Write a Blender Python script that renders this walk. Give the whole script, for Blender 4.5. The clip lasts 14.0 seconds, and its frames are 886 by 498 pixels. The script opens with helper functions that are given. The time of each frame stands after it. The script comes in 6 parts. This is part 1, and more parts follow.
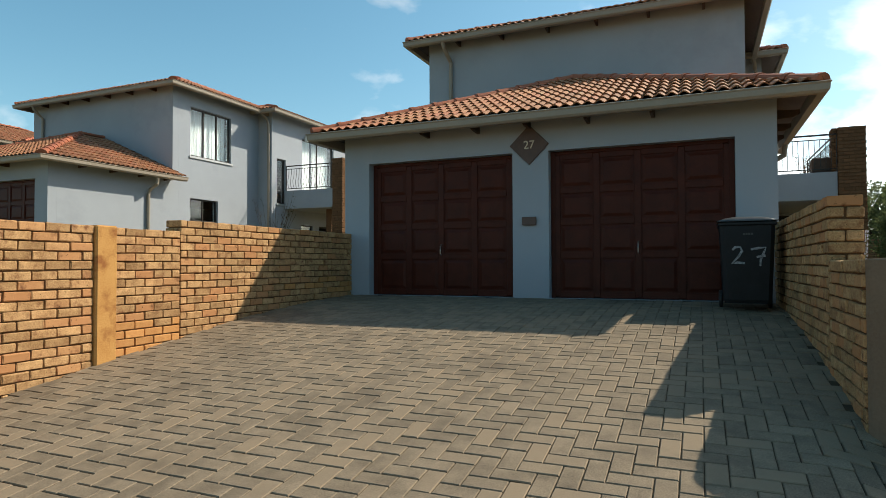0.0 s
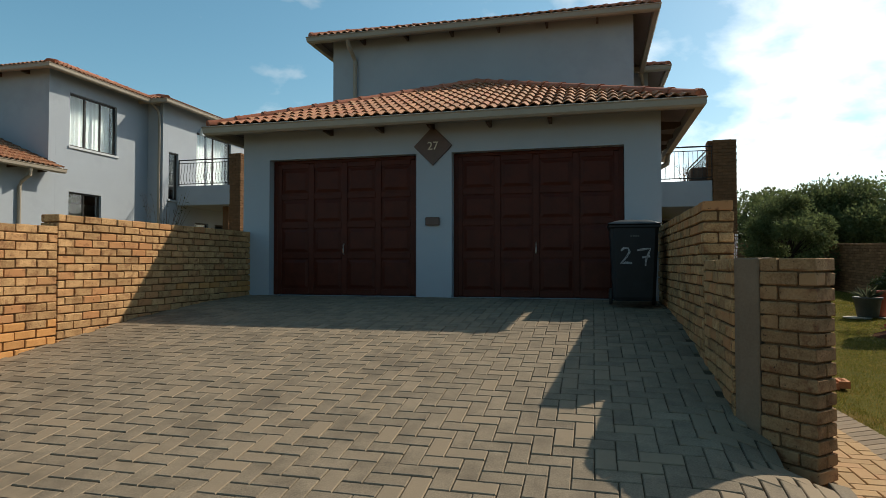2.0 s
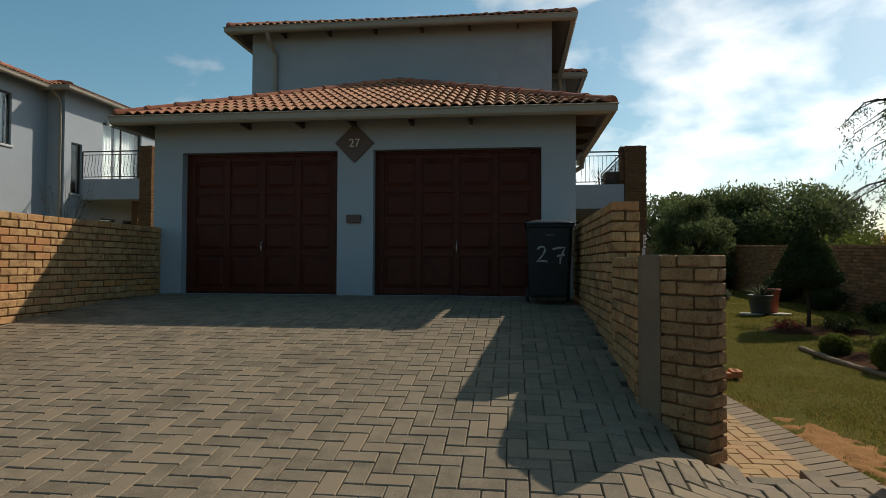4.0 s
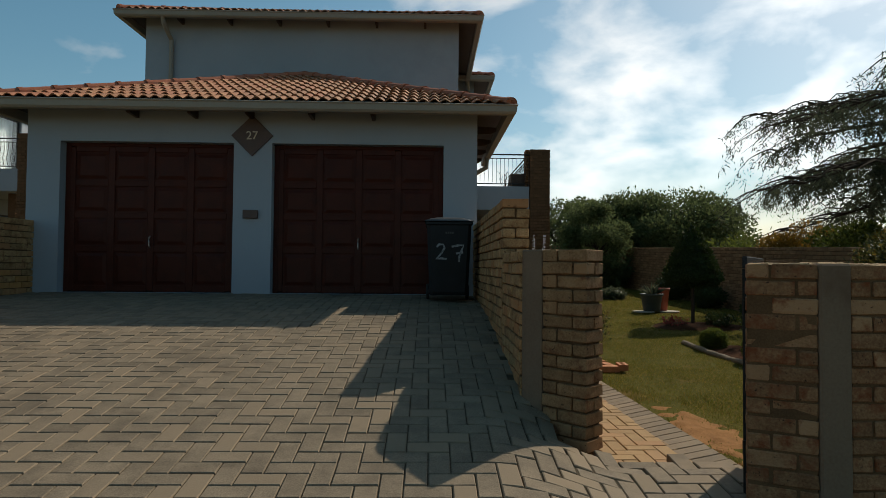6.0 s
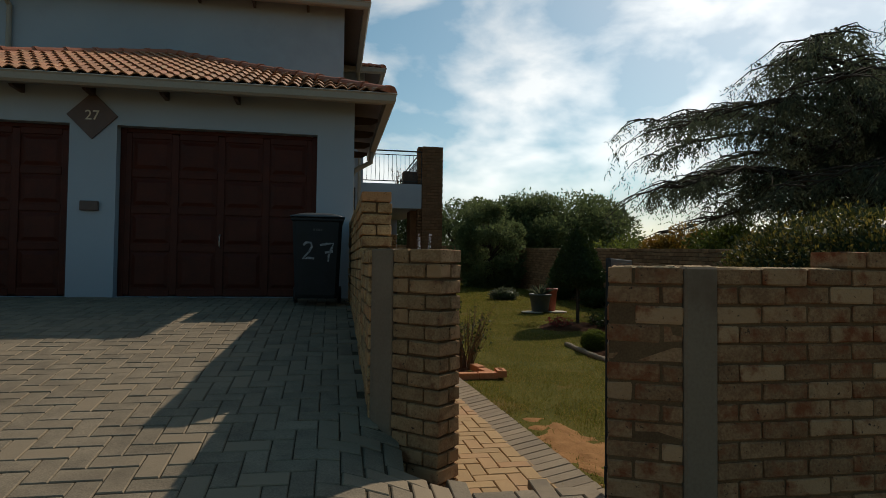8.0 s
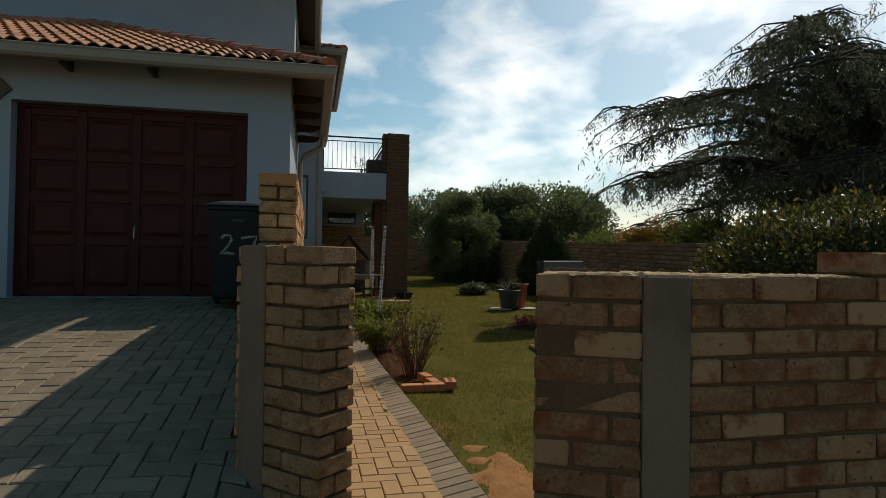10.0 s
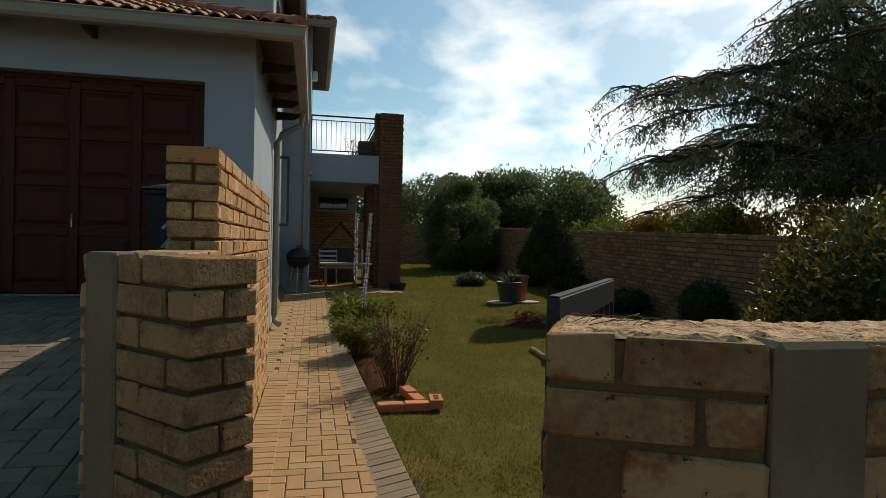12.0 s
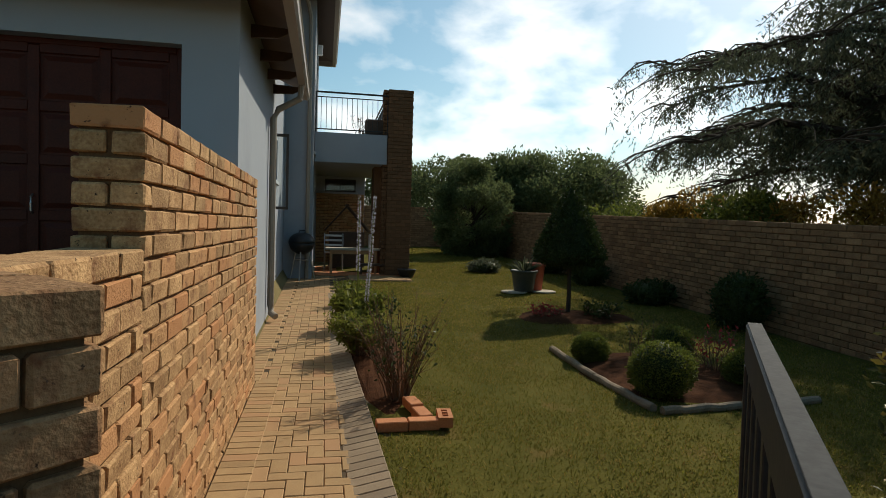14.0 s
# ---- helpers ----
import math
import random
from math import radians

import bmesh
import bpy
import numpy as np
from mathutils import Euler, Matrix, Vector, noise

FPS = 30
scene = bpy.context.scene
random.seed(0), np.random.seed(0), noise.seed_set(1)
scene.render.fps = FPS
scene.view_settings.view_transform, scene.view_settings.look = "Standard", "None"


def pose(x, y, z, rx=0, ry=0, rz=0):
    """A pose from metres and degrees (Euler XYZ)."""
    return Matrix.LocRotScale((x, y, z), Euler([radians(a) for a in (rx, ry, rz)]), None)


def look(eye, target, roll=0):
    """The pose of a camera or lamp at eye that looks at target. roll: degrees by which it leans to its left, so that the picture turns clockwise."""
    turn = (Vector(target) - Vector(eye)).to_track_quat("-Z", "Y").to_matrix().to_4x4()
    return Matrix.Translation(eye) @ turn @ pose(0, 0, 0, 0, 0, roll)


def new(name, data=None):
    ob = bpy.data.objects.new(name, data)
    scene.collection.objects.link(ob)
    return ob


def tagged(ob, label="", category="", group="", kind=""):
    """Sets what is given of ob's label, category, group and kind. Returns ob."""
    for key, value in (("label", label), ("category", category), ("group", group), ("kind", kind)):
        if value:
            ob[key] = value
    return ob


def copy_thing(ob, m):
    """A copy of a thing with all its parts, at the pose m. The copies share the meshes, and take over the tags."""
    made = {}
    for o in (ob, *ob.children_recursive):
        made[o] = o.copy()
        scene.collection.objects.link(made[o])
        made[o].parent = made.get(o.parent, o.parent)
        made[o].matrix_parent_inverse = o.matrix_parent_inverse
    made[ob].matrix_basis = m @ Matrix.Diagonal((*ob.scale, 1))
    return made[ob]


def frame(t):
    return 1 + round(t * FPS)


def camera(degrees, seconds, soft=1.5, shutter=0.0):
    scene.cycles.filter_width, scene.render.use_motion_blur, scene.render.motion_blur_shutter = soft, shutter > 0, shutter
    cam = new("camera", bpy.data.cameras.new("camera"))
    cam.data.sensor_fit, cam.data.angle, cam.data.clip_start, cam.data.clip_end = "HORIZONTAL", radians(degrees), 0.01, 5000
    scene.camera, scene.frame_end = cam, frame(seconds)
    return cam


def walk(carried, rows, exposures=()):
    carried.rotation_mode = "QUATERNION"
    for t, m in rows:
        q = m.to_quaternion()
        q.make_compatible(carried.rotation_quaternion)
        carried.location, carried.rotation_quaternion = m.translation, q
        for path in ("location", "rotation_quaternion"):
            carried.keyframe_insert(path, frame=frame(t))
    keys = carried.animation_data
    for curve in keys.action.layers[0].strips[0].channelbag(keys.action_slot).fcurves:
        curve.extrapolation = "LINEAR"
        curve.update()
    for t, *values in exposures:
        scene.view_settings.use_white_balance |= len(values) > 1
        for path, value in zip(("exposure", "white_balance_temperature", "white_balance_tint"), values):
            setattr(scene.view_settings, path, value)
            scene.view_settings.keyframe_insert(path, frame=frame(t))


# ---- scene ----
cam = camera(72.2, 14.0, soft=0.7)
PATH = [
    (0, (2.299, -8.661, 0.505), (1.517, -6.821, 0.553), -0.2),
    (0.5, (2.286, -8.676, 0.508), (1.579, -6.806, 0.556), -0.1),
    (1, (2.282, -8.695, 0.512), (1.655, -6.796, 0.557), 0.0),
    (1.5, (2.28, -8.666, 0.493), (1.725, -6.745, 0.542), 0.1),
    (2, (2.302, -8.68, 0.486), (1.821, -6.74, 0.536), 0.0),
    (2.5, (2.311, -8.696, 0.481), (1.895, -6.74, 0.532), 0.0),
    (3, (2.326, -8.702, 0.472), (1.976, -6.734, 0.521), 0.1),
    (5.5, (2.437, -8.705, 0.423), (2.399, -6.706, 0.479), 0.4),
    (6, (2.527, -8.648, 0.407), (2.572, -6.649, 0.464), 0.5),
    (6.5, (2.632, -8.56, 0.399), (2.744, -6.564, 0.457), 0.5),
    (7, (2.728, -8.454, 0.377), (2.938, -6.466, 0.436), 0.6),
    (7.5, (2.814, -8.288, 0.388), (3.116, -6.312, 0.446), 0.7),
    (8, (2.93, -8.117, 0.425), (3.29, -6.151, 0.483), 0.7),
    (10.5, (3.603, -7.117, 0.497), (4.028, -5.163, 0.524), 0.9),
    (11, (3.714, -6.876, 0.526), (4.14, -4.922, 0.546), 1.1),
    (11.5, (3.769, -6.667, 0.532), (4.191, -4.712, 0.533), 1.1),
    (12, (3.802, -6.438, 0.567), (4.221, -4.483, 0.551), 1.2),
    (12.5, (3.815, -6.279, 0.584), (4.234, -4.323, 0.551), 1.3),
    (13, (3.862, -6.045, 0.597), (4.276, -4.089, 0.552), 1.4),
    (13.5, (3.91, -5.847, 0.611), (4.313, -3.889, 0.554), 1.4),
    (14, (3.965, -5.667, 0.62), (4.349, -3.706, 0.546), 1.6),
]
walk(cam, [(t, look(eye, target, roll)) for t, eye, target, roll in PATH],
     exposures=[(t, e, 6900, 7) for t, e in ((0.0, 0.30), (1.5, 0.10), (3.0, -0.22), (5.5, -0.52), (8.0, -0.66), (10.5, -0.53), (12.5, -0.40), (14.0, -0.32))])
# ---- world, sun and exposure ----
SUN = Vector((0.84, 0.80, 1.0)).normalized()
world = bpy.data.worlds.new("sky")
scene.world = world
world.use_nodes = True
wn, wl = world.node_tree.nodes, world.node_tree.links
wn.clear()
sky = wn.new("ShaderNodeTexSky")
sky.sky_type, sky.sun_disc = "NISHITA", False
sky.sun_elevation, sky.sun_rotation = math.asin(SUN.z), math.atan2(SUN.x, SUN.y)
sky.air_density, sky.dust_density, sky.ozone_density = 1.0, 1.0, 2.5
geo = wn.new("ShaderNodeTexCoord")
stretch = wn.new("ShaderNodeMapping")
stretch.inputs["Scale"].default_value = (1.0, 1.0, 1.9)
stretch.inputs["Location"].default_value = (0.35, 0.1, 0.0)
cloud = wn.new("ShaderNodeTexNoise")
cloud.inputs["Scale"].default_value, cloud.inputs["Detail"].default_value = 5.5, 9.0
cloud.inputs["Roughness"].default_value, cloud.inputs["Distortion"].default_value = 0.50, 0.15
ramp = wn.new("ShaderNodeValToRGB")
ramp.color_ramp.elements[0].position, ramp.color_ramp.elements[1].position = 0.47, 0.67
ramp.color_ramp.elements[0].color, ramp.color_ramp.elements[1].color = (0, 0, 0, 1), (0.85, 0.85, 0.85, 1)
mixs = wn.new("ShaderNodeMixRGB")
grey = wn.new("ShaderNodeHueSaturation")
grey.inputs["Saturation"].default_value, grey.inputs["Value"].default_value = 0.2, 2.05
bg = wn.new("ShaderNodeBackground")
bg.inputs["Strength"].default_value = 0.108
out = wn.new("ShaderNodeOutputWorld")
wl.new(geo.outputs["Generated"], stretch.inputs["Vector"])
wl.new(stretch.outputs["Vector"], cloud.inputs["Vector"])
# cloud bank thins out away from the north-north-east, set so to cut fill on shaded faces
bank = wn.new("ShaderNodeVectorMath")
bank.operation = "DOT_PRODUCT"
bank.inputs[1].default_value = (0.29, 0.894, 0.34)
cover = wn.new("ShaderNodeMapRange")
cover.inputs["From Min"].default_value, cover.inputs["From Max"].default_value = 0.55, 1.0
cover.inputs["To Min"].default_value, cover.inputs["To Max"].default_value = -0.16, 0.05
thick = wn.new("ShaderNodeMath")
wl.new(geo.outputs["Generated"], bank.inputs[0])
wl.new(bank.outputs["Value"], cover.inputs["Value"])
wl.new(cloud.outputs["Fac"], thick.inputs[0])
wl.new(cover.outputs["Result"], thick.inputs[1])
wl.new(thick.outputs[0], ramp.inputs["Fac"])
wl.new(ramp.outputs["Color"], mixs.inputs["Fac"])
deep = wn.new("ShaderNodeHueSaturation")
deep.inputs["Saturation"].default_value, deep.inputs["Hue"].default_value, deep.inputs["Value"].default_value = 1.15, 0.476, 1.3
wl.new(sky.outputs["Color"], deep.inputs["Color"])
wl.new(deep.outputs["Color"], mixs.inputs["Color1"])
wl.new(sky.outputs["Color"], grey.inputs["Color"])
wl.new(grey.outputs["Color"], mixs.inputs["Color2"])
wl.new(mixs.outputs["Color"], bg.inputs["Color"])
wl.new(bg.outputs["Background"], out.inputs["Surface"])

sun_data = bpy.data.lights.new("sun", "SUN")
sun_data.energy, sun_data.angle, sun_data.color = 4.8, radians(0.6), (1.0, 0.94, 0.83)
sun = new("sun", sun_data)
sun.matrix_world = look(SUN * 60, (0, 0, 0))


# ---- materials ----
def socket(node, name, value):
    node.inputs[name].default_value = value


def material(name, dark, light, rough=0.8, scale=3.0, fine=60.0, bump=0.15, bump_size=0.01, per_piece=0.0, metal=0.0, stain=None, stain_scale=1.2,
             stain_at=0.55, hue_piece=None, spec=0.4, translucent=0.0, pits=0.0):
    """Two noises mix dark and light; an optional stain colour in patches; per_piece varies the value from piece to piece."""
    m = bpy.data.materials.new(name)
    m.use_nodes = True
    n, l = m.node_tree.nodes, m.node_tree.links
    b = n["Principled BSDF"]
    tc = n.new("ShaderNodeTexCoord")
    vec = tc.outputs["Object"]
    if per_piece or hue_piece:
        info = n.new("ShaderNodeObjectInfo")
        isl = n.new("ShaderNodeNewGeometry")
        add = n.new("ShaderNodeMath")
        add.operation = "ADD"
        l.new(info.outputs["Random"], add.inputs[0])
        l.new(isl.outputs["Random Per Island"], add.inputs[1])
        fr = n.new("ShaderNodeMath")
        fr.operation = "FRACT"
        l.new(add.outputs[0], fr.inputs[0])
        rnd = fr.outputs[0]
        off = n.new("ShaderNodeVectorMath")
        off.operation = "MULTIPLY_ADD"
        comb = n.new("ShaderNodeCombineXYZ")
        for i in range(3):
            l.new(rnd, comb.inputs[i])
        l.new(comb.outputs[0], off.inputs[0])
        off.inputs[1].default_value = (37, 53, 71)
        l.new(vec, off.inputs[2])
        vec = off.outputs[0]
    n1 = n.new("ShaderNodeTexNoise")
    socket(n1, "Scale", scale), socket(n1, "Detail", 6.0), socket(n1, "Roughness", 0.6)
    n2 = n.new("ShaderNodeTexNoise")
    socket(n2, "Scale", fine), socket(n2, "Detail", 4.0)
    l.new(vec, n1.inputs["Vector"])
    l.new(vec, n2.inputs["Vector"])
    mx = n.new("ShaderNodeMath")
    mx.operation = "MULTIPLY_ADD"
    l.new(n2.outputs["Fac"], mx.inputs[0])
    mx.inputs[1].default_value = 0.45
    half = n.new("ShaderNodeMath")
    half.operation = "MULTIPLY"
    l.new(n1.outputs["Fac"], half.inputs[0])
    half.inputs[1].default_value = 0.55
    l.new(half.outputs[0], mx.inputs[2])
    cr = n.new("ShaderNodeValToRGB")
    cr.color_ramp.elements[0].position, cr.color_ramp.elements[1].position = 0.36, 0.64
    cr.color_ramp.elements[0].color, cr.color_ramp.elements[1].color = (*dark, 1), (*light, 1)
    l.new(mx.outputs[0], cr.inputs["Fac"])
    col = cr.outputs["Color"]
    if hue_piece:
        pick = n.new("ShaderNodeMixRGB")
        rr = n.new("ShaderNodeValToRGB")
        rr.color_ramp.elements[0].position, rr.color_ramp.elements[1].position = 0.62, 0.95
        l.new(rnd, rr.inputs["Fac"])
        l.new(rr.outputs["Color"], pick.inputs["Fac"])
        l.new(col, pick.inputs["Color1"])
        pick.inputs["Color2"].default_value = (*hue_piece, 1)
        col = pick.outputs["Color"]
    if per_piece:
        hs = n.new("ShaderNodeHueSaturation")
        mp = n.new("ShaderNodeMapRange")
        socket(mp, "To Min", 1 - per_piece), socket(mp, "To Max", 1 + per_piece)
        l.new(rnd, mp.inputs["Value"])
        l.new(mp.outputs["Result"], hs.inputs["Value"])
        l.new(col, hs.inputs["Color"])
        col = hs.outputs["Color"]
    if stain:
        n3 = n.new("ShaderNodeTexNoise")
        socket(n3, "Scale", stain_scale), socket(n3, "Detail", 5.0), socket(n3, "Roughness", 0.65)
        l.new(vec if not (per_piece and stain_scale < 3) else tc.outputs["Object"], n3.inputs["Vector"])
        sr = n.new("ShaderNodeValToRGB")
        sr.color_ramp.elements[0].position, sr.color_ramp.elements[1].position = stain_at, stain_at + 0.16
        l.new(n3.outputs["Fac"], sr.inputs["Fac"])
        sm = n.new("ShaderNodeMixRGB")
        l.new(sr.outputs["Color"], sm.inputs["Fac"])
        l.new(col, sm.inputs["Color1"])
        sm.inputs["Color2"].default_value = (*stain, 1)
        col = sm.outputs["Color"]
    if pits:
        n4 = n.new("ShaderNodeTexNoise")
        socket(n4, "Scale", pits), socket(n4, "Detail", 3.0), socket(n4, "Roughness", 0.7)
        l.new(vec, n4.inputs["Vector"])
        pr = n.new("ShaderNodeValToRGB")
        pr.color_ramp.elements[0].position, pr.color_ramp.elements[1].position = 0.64, 0.70
        l.new(n4.outputs["Fac"], pr.inputs["Fac"])
        pm = n.new("ShaderNodeMixRGB")
        l.new(pr.outputs["Color"], pm.inputs["Fac"])
        l.new(col, pm.inputs["Color1"])
        pm.inputs["Color2"].default_value = (0.055, 0.03, 0.018, 1)
        col = pm.outputs["Color"]
    l.new(col, b.inputs["Base Color"])
    socket(b, "Metallic", metal), socket(b, "Specular IOR Level", spec)
    rm = n.new("ShaderNodeMapRange")
    socket(rm, "To Min", max(0.03, rough - 0.12)), socket(rm, "To Max", min(1.0, rough + 0.1))
    l.new(n1.outputs["Fac"], rm.inputs["Value"])
    l.new(rm.outputs["Result"], b.inputs["Roughness"])
    if bump:
        bp = n.new("ShaderNodeBump")
        socket(bp, "Strength", bump), socket(bp, "Distance", bump_size)
        l.new(mx.outputs[0], bp.inputs["Height"])
        l.new(bp.outputs["Normal"], b.inputs["Normal"])
    if translucent:
        tr = n.new("ShaderNodeBsdfTranslucent")
        l.new(col, tr.inputs["Color"])
        ms = n.new("ShaderNodeMixShader")
        socket(ms, "Fac", translucent)
        l.new(b.outputs["BSDF"], ms.inputs[1])
        l.new(tr.outputs["BSDF"], ms.inputs[2])
        l.new(ms.outputs["Shader"], n["Material Output"].inputs["Surface"])
    return m


M_BRICK = material("yellow_clay_brick", (0.27, 0.138, 0.060), (0.60, 0.365, 0.175), 0.9, 8, 90, 0.9, 0.012, 0.26, hue_piece=(0.35, 0.165, 0.072), stain=(0.19, 0.080, 0.038), stain_scale=10, stain_at=0.55, spec=0.15, pits=45)
M_BRICKSTAIN = material("soil_stained_clay_brick", (0.40, 0.17, 0.05), (0.52, 0.26, 0.09), 0.88, 9, 90, 0.5, 0.006, 0.15, stain=(0.25, 0.11, 0.04), stain_scale=12, stain_at=0.6)
M_BRICKFAR = material("weathered_clay_brick", (0.19, 0.102, 0.052), (0.30, 0.17, 0.086), 0.9, 6, 60, 0.4, 0.006, 0.24, stain=(0.15, 0.08, 0.044), stain_scale=5, stain_at=0.58, spec=0.1)
# mortar-smeared brick, its tone also darkened for the shade on the front wall
M_SMEARSHADE = material("mortar_smeared_brick", (0.175, 0.079, 0.038), (0.35, 0.188, 0.096), 0.92, 9, 80, 0.9, 0.012, 0.2, hue_piece=(0.33, 0.182, 0.095), stain=(0.19, 0.058, 0.024), stain_scale=8.5, stain_at=0.49, spec=0.1, pits=38)
# column brick darkened because its face stands in shade; the pier shares it
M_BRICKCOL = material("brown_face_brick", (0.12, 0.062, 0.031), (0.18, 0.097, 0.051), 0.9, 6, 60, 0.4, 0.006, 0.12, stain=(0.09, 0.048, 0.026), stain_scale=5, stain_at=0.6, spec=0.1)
M_BRICKEND = material("sandy_brown_clay_brick", (0.19, 0.096, 0.045), (0.37, 0.215, 0.108), 0.9, 8, 90, 0.9, 0.012, 0.2, hue_piece=(0.30, 0.16, 0.078), stain=(0.165, 0.068, 0.032), stain_scale=9, stain_at=0.53, spec=0.12, pits=40)
M_MORTAR = material("sandy_mortar", (0.095, 0.050, 0.025), (0.155, 0.086, 0.043), 0.95, 5, 120, 0.6, 0.004, spec=0.08)
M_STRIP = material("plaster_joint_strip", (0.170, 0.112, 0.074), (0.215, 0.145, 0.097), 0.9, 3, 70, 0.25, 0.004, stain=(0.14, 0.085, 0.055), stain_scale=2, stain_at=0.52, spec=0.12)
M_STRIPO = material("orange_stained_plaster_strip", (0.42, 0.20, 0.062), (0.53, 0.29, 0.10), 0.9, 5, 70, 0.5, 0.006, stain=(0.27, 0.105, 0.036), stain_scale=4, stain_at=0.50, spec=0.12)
M_PAVER = material("grey_brown_concrete_paver", (0.130, 0.098, 0.066), (0.272, 0.206, 0.139), 0.85, 5, 120, 0.6, 0.005, 0.12, hue_piece=(0.215, 0.158, 0.103), stain=(0.125, 0.094, 0.064), stain_scale=1.1, stain_at=0.55, spec=0.25)
M_PATHPAVER = material("tan_path_paver", (0.30, 0.185, 0.085), (0.40, 0.255, 0.122), 0.85, 5, 120, 0.5, 0.004, 0.15, hue_piece=(0.31, 0.175, 0.085), stain=(0.26, 0.16, 0.085), stain_scale=2.0, stain_at=0.56, spec=0.25)
M_KERB = material("brown_kerb_paver", (0.19, 0.135, 0.085), (0.27, 0.20, 0.125), 0.85, 5, 120, 0.5, 0.004, 0.12)
M_JOINT = material("dark_joint_sand", (0.05, 0.036, 0.023), (0.10, 0.074, 0.046), 0.95, 8, 150, 0.5, 0.004, spec=0.1)
M_WALL = material("grey_painted_plaster", (0.295, 0.316, 0.346), (0.335, 0.357, 0.388), 0.85, 0.8, 160, 0.25, 0.003, stain=(0.28, 0.30, 0.328), stain_scale=0.7, stain_at=0.55, spec=0.2)
M_TILE = material("orange_clay_roof_tile", (0.25, 0.085, 0.036), (0.43, 0.205, 0.098), 0.75, 6, 80, 0.3, 0.005, 0.28, hue_piece=(0.27, 0.10, 0.05), stain=(0.46, 0.29, 0.165), stain_scale=6, stain_at=0.58)
M_RIDGE = material("red_clay_ridge_tile", (0.28, 0.075, 0.035), (0.38, 0.12, 0.055), 0.7, 6, 80, 0.3, 0.005, 0.15)
M_GUTTER = material("taupe_painted_gutter", (0.26, 0.21, 0.16), (0.31, 0.255, 0.195), 0.5, 2, 60, 0.05, 0.002)
M_TIMBER = material("dark_stained_timber", (0.045, 0.025, 0.016), (0.09, 0.05, 0.03), 0.6, 8, 90, 0.3, 0.004)
M_SOFFIT = material("brown_soffit_board", (0.09, 0.06, 0.045), (0.14, 0.095, 0.07), 0.7, 6, 90, 0.2, 0.003)
M_DOOR = material("mahogany_stained_wood", (0.042, 0.0085, 0.0045), (0.078, 0.0175, 0.009), 0.5, 5, 70, 0.25, 0.002, spec=0.15)
M_PLAQUE = material("brown_slate_plaque", (0.075, 0.045, 0.036), (0.12, 0.07, 0.055), 0.6, 8, 80, 0.3, 0.003)
M_CREAM = material("cream_painted_numeral", (0.55, 0.45, 0.33), (0.68, 0.57, 0.42), 0.6, 10, 80, 0.1, 0.002)
M_STEEL = material("brushed_steel", (0.45, 0.45, 0.45), (0.6, 0.6, 0.6), 0.35, 10, 90, 0.05, 0.001, metal=1.0)
M_BLACK = material("black_painted_steel", (0.012, 0.012, 0.012), (0.03, 0.03, 0.03), 0.45, 10, 90, 0.15, 0.002)
M_GATE = material("weathered_black_steel", (0.012, 0.012, 0.012), (0.028, 0.027, 0.026), 0.5, 12, 90, 0.2, 0.002, stain=(0.07, 0.066, 0.062), stain_scale=22, stain_at=0.74, spec=0.15)
M_GATERAIL = material("worn_grey_steel", (0.014, 0.014, 0.015), (0.034, 0.034, 0.036), 0.55, 9, 90, 0.2, 0.002, stain=(0.09, 0.09, 0.09), stain_scale=18, stain_at=0.7, spec=0.15)
# grey of the rail top holds a painted sky reflection besides the wear
M_RAILSHEEN = material("worn_silver_rail_face", (0.022, 0.022, 0.023), (0.055, 0.054, 0.053), 0.8, 14, 120, 0.3, 0.002, stain=(0.012, 0.014, 0.02), stain_scale=20, stain_at=0.52, spec=0.12)
# pale colour puts the sun's brightness into the mortar on the wall top
M_WALLTOP = material("crumbled_sandy_mortar", (0.30, 0.17, 0.085), (0.62, 0.42, 0.24), 0.95, 30, 140, 1.0, 0.012, stain=(0.10, 0.052, 0.026), stain_scale=42, stain_at=0.50, spec=0.08, pits=60)
M_BIN = material("black_bin_plastic", (0.008, 0.009, 0.010), (0.017, 0.018, 0.020), 0.55, 6, 140, 0.12, 0.002, spec=0.25)
M_BINLID = material("dusty_bin_lid_plastic", (0.04, 0.042, 0.045), (0.075, 0.078, 0.08), 0.38, 6, 140, 0.12, 0.002)
M_CHALK = material("chalky_white_paint", (0.13, 0.135, 0.14), (0.42, 0.43, 0.44), 0.9, 34, 140, 0.1, 0.002, stain=(0.05, 0.05, 0.052), stain_scale=26, stain_at=0.52)
M_FRAME = material("dark_bronze_frame", (0.02, 0.016, 0.013), (0.04, 0.03, 0.025), 0.4, 8, 60, 0.05, 0.001)
M_CURTAIN = material("white_net_curtain", (0.62, 0.65, 0.66), (0.78, 0.80, 0.80), 0.9, 7, 60, 0.3, 0.01)
M_WHITE = material("white_plastic", (0.65, 0.65, 0.63), (0.78, 0.78, 0.76), 0.5, 6, 60, 0.05, 0.001)
M_SILL = material("pale_painted_sill", (0.40, 0.41, 0.42), (0.47, 0.48, 0.49), 0.7, 4, 80, 0.1, 0.002)
M_GRASS = material("kikuyu_grass_blade", (0.104, 0.102, 0.017), (0.208, 0.192, 0.034), 0.85, 1.2, 40, 0.0, 0.01, 0.28, hue_piece=(0.28, 0.19, 0.062), spec=0.04, translucent=0.5)
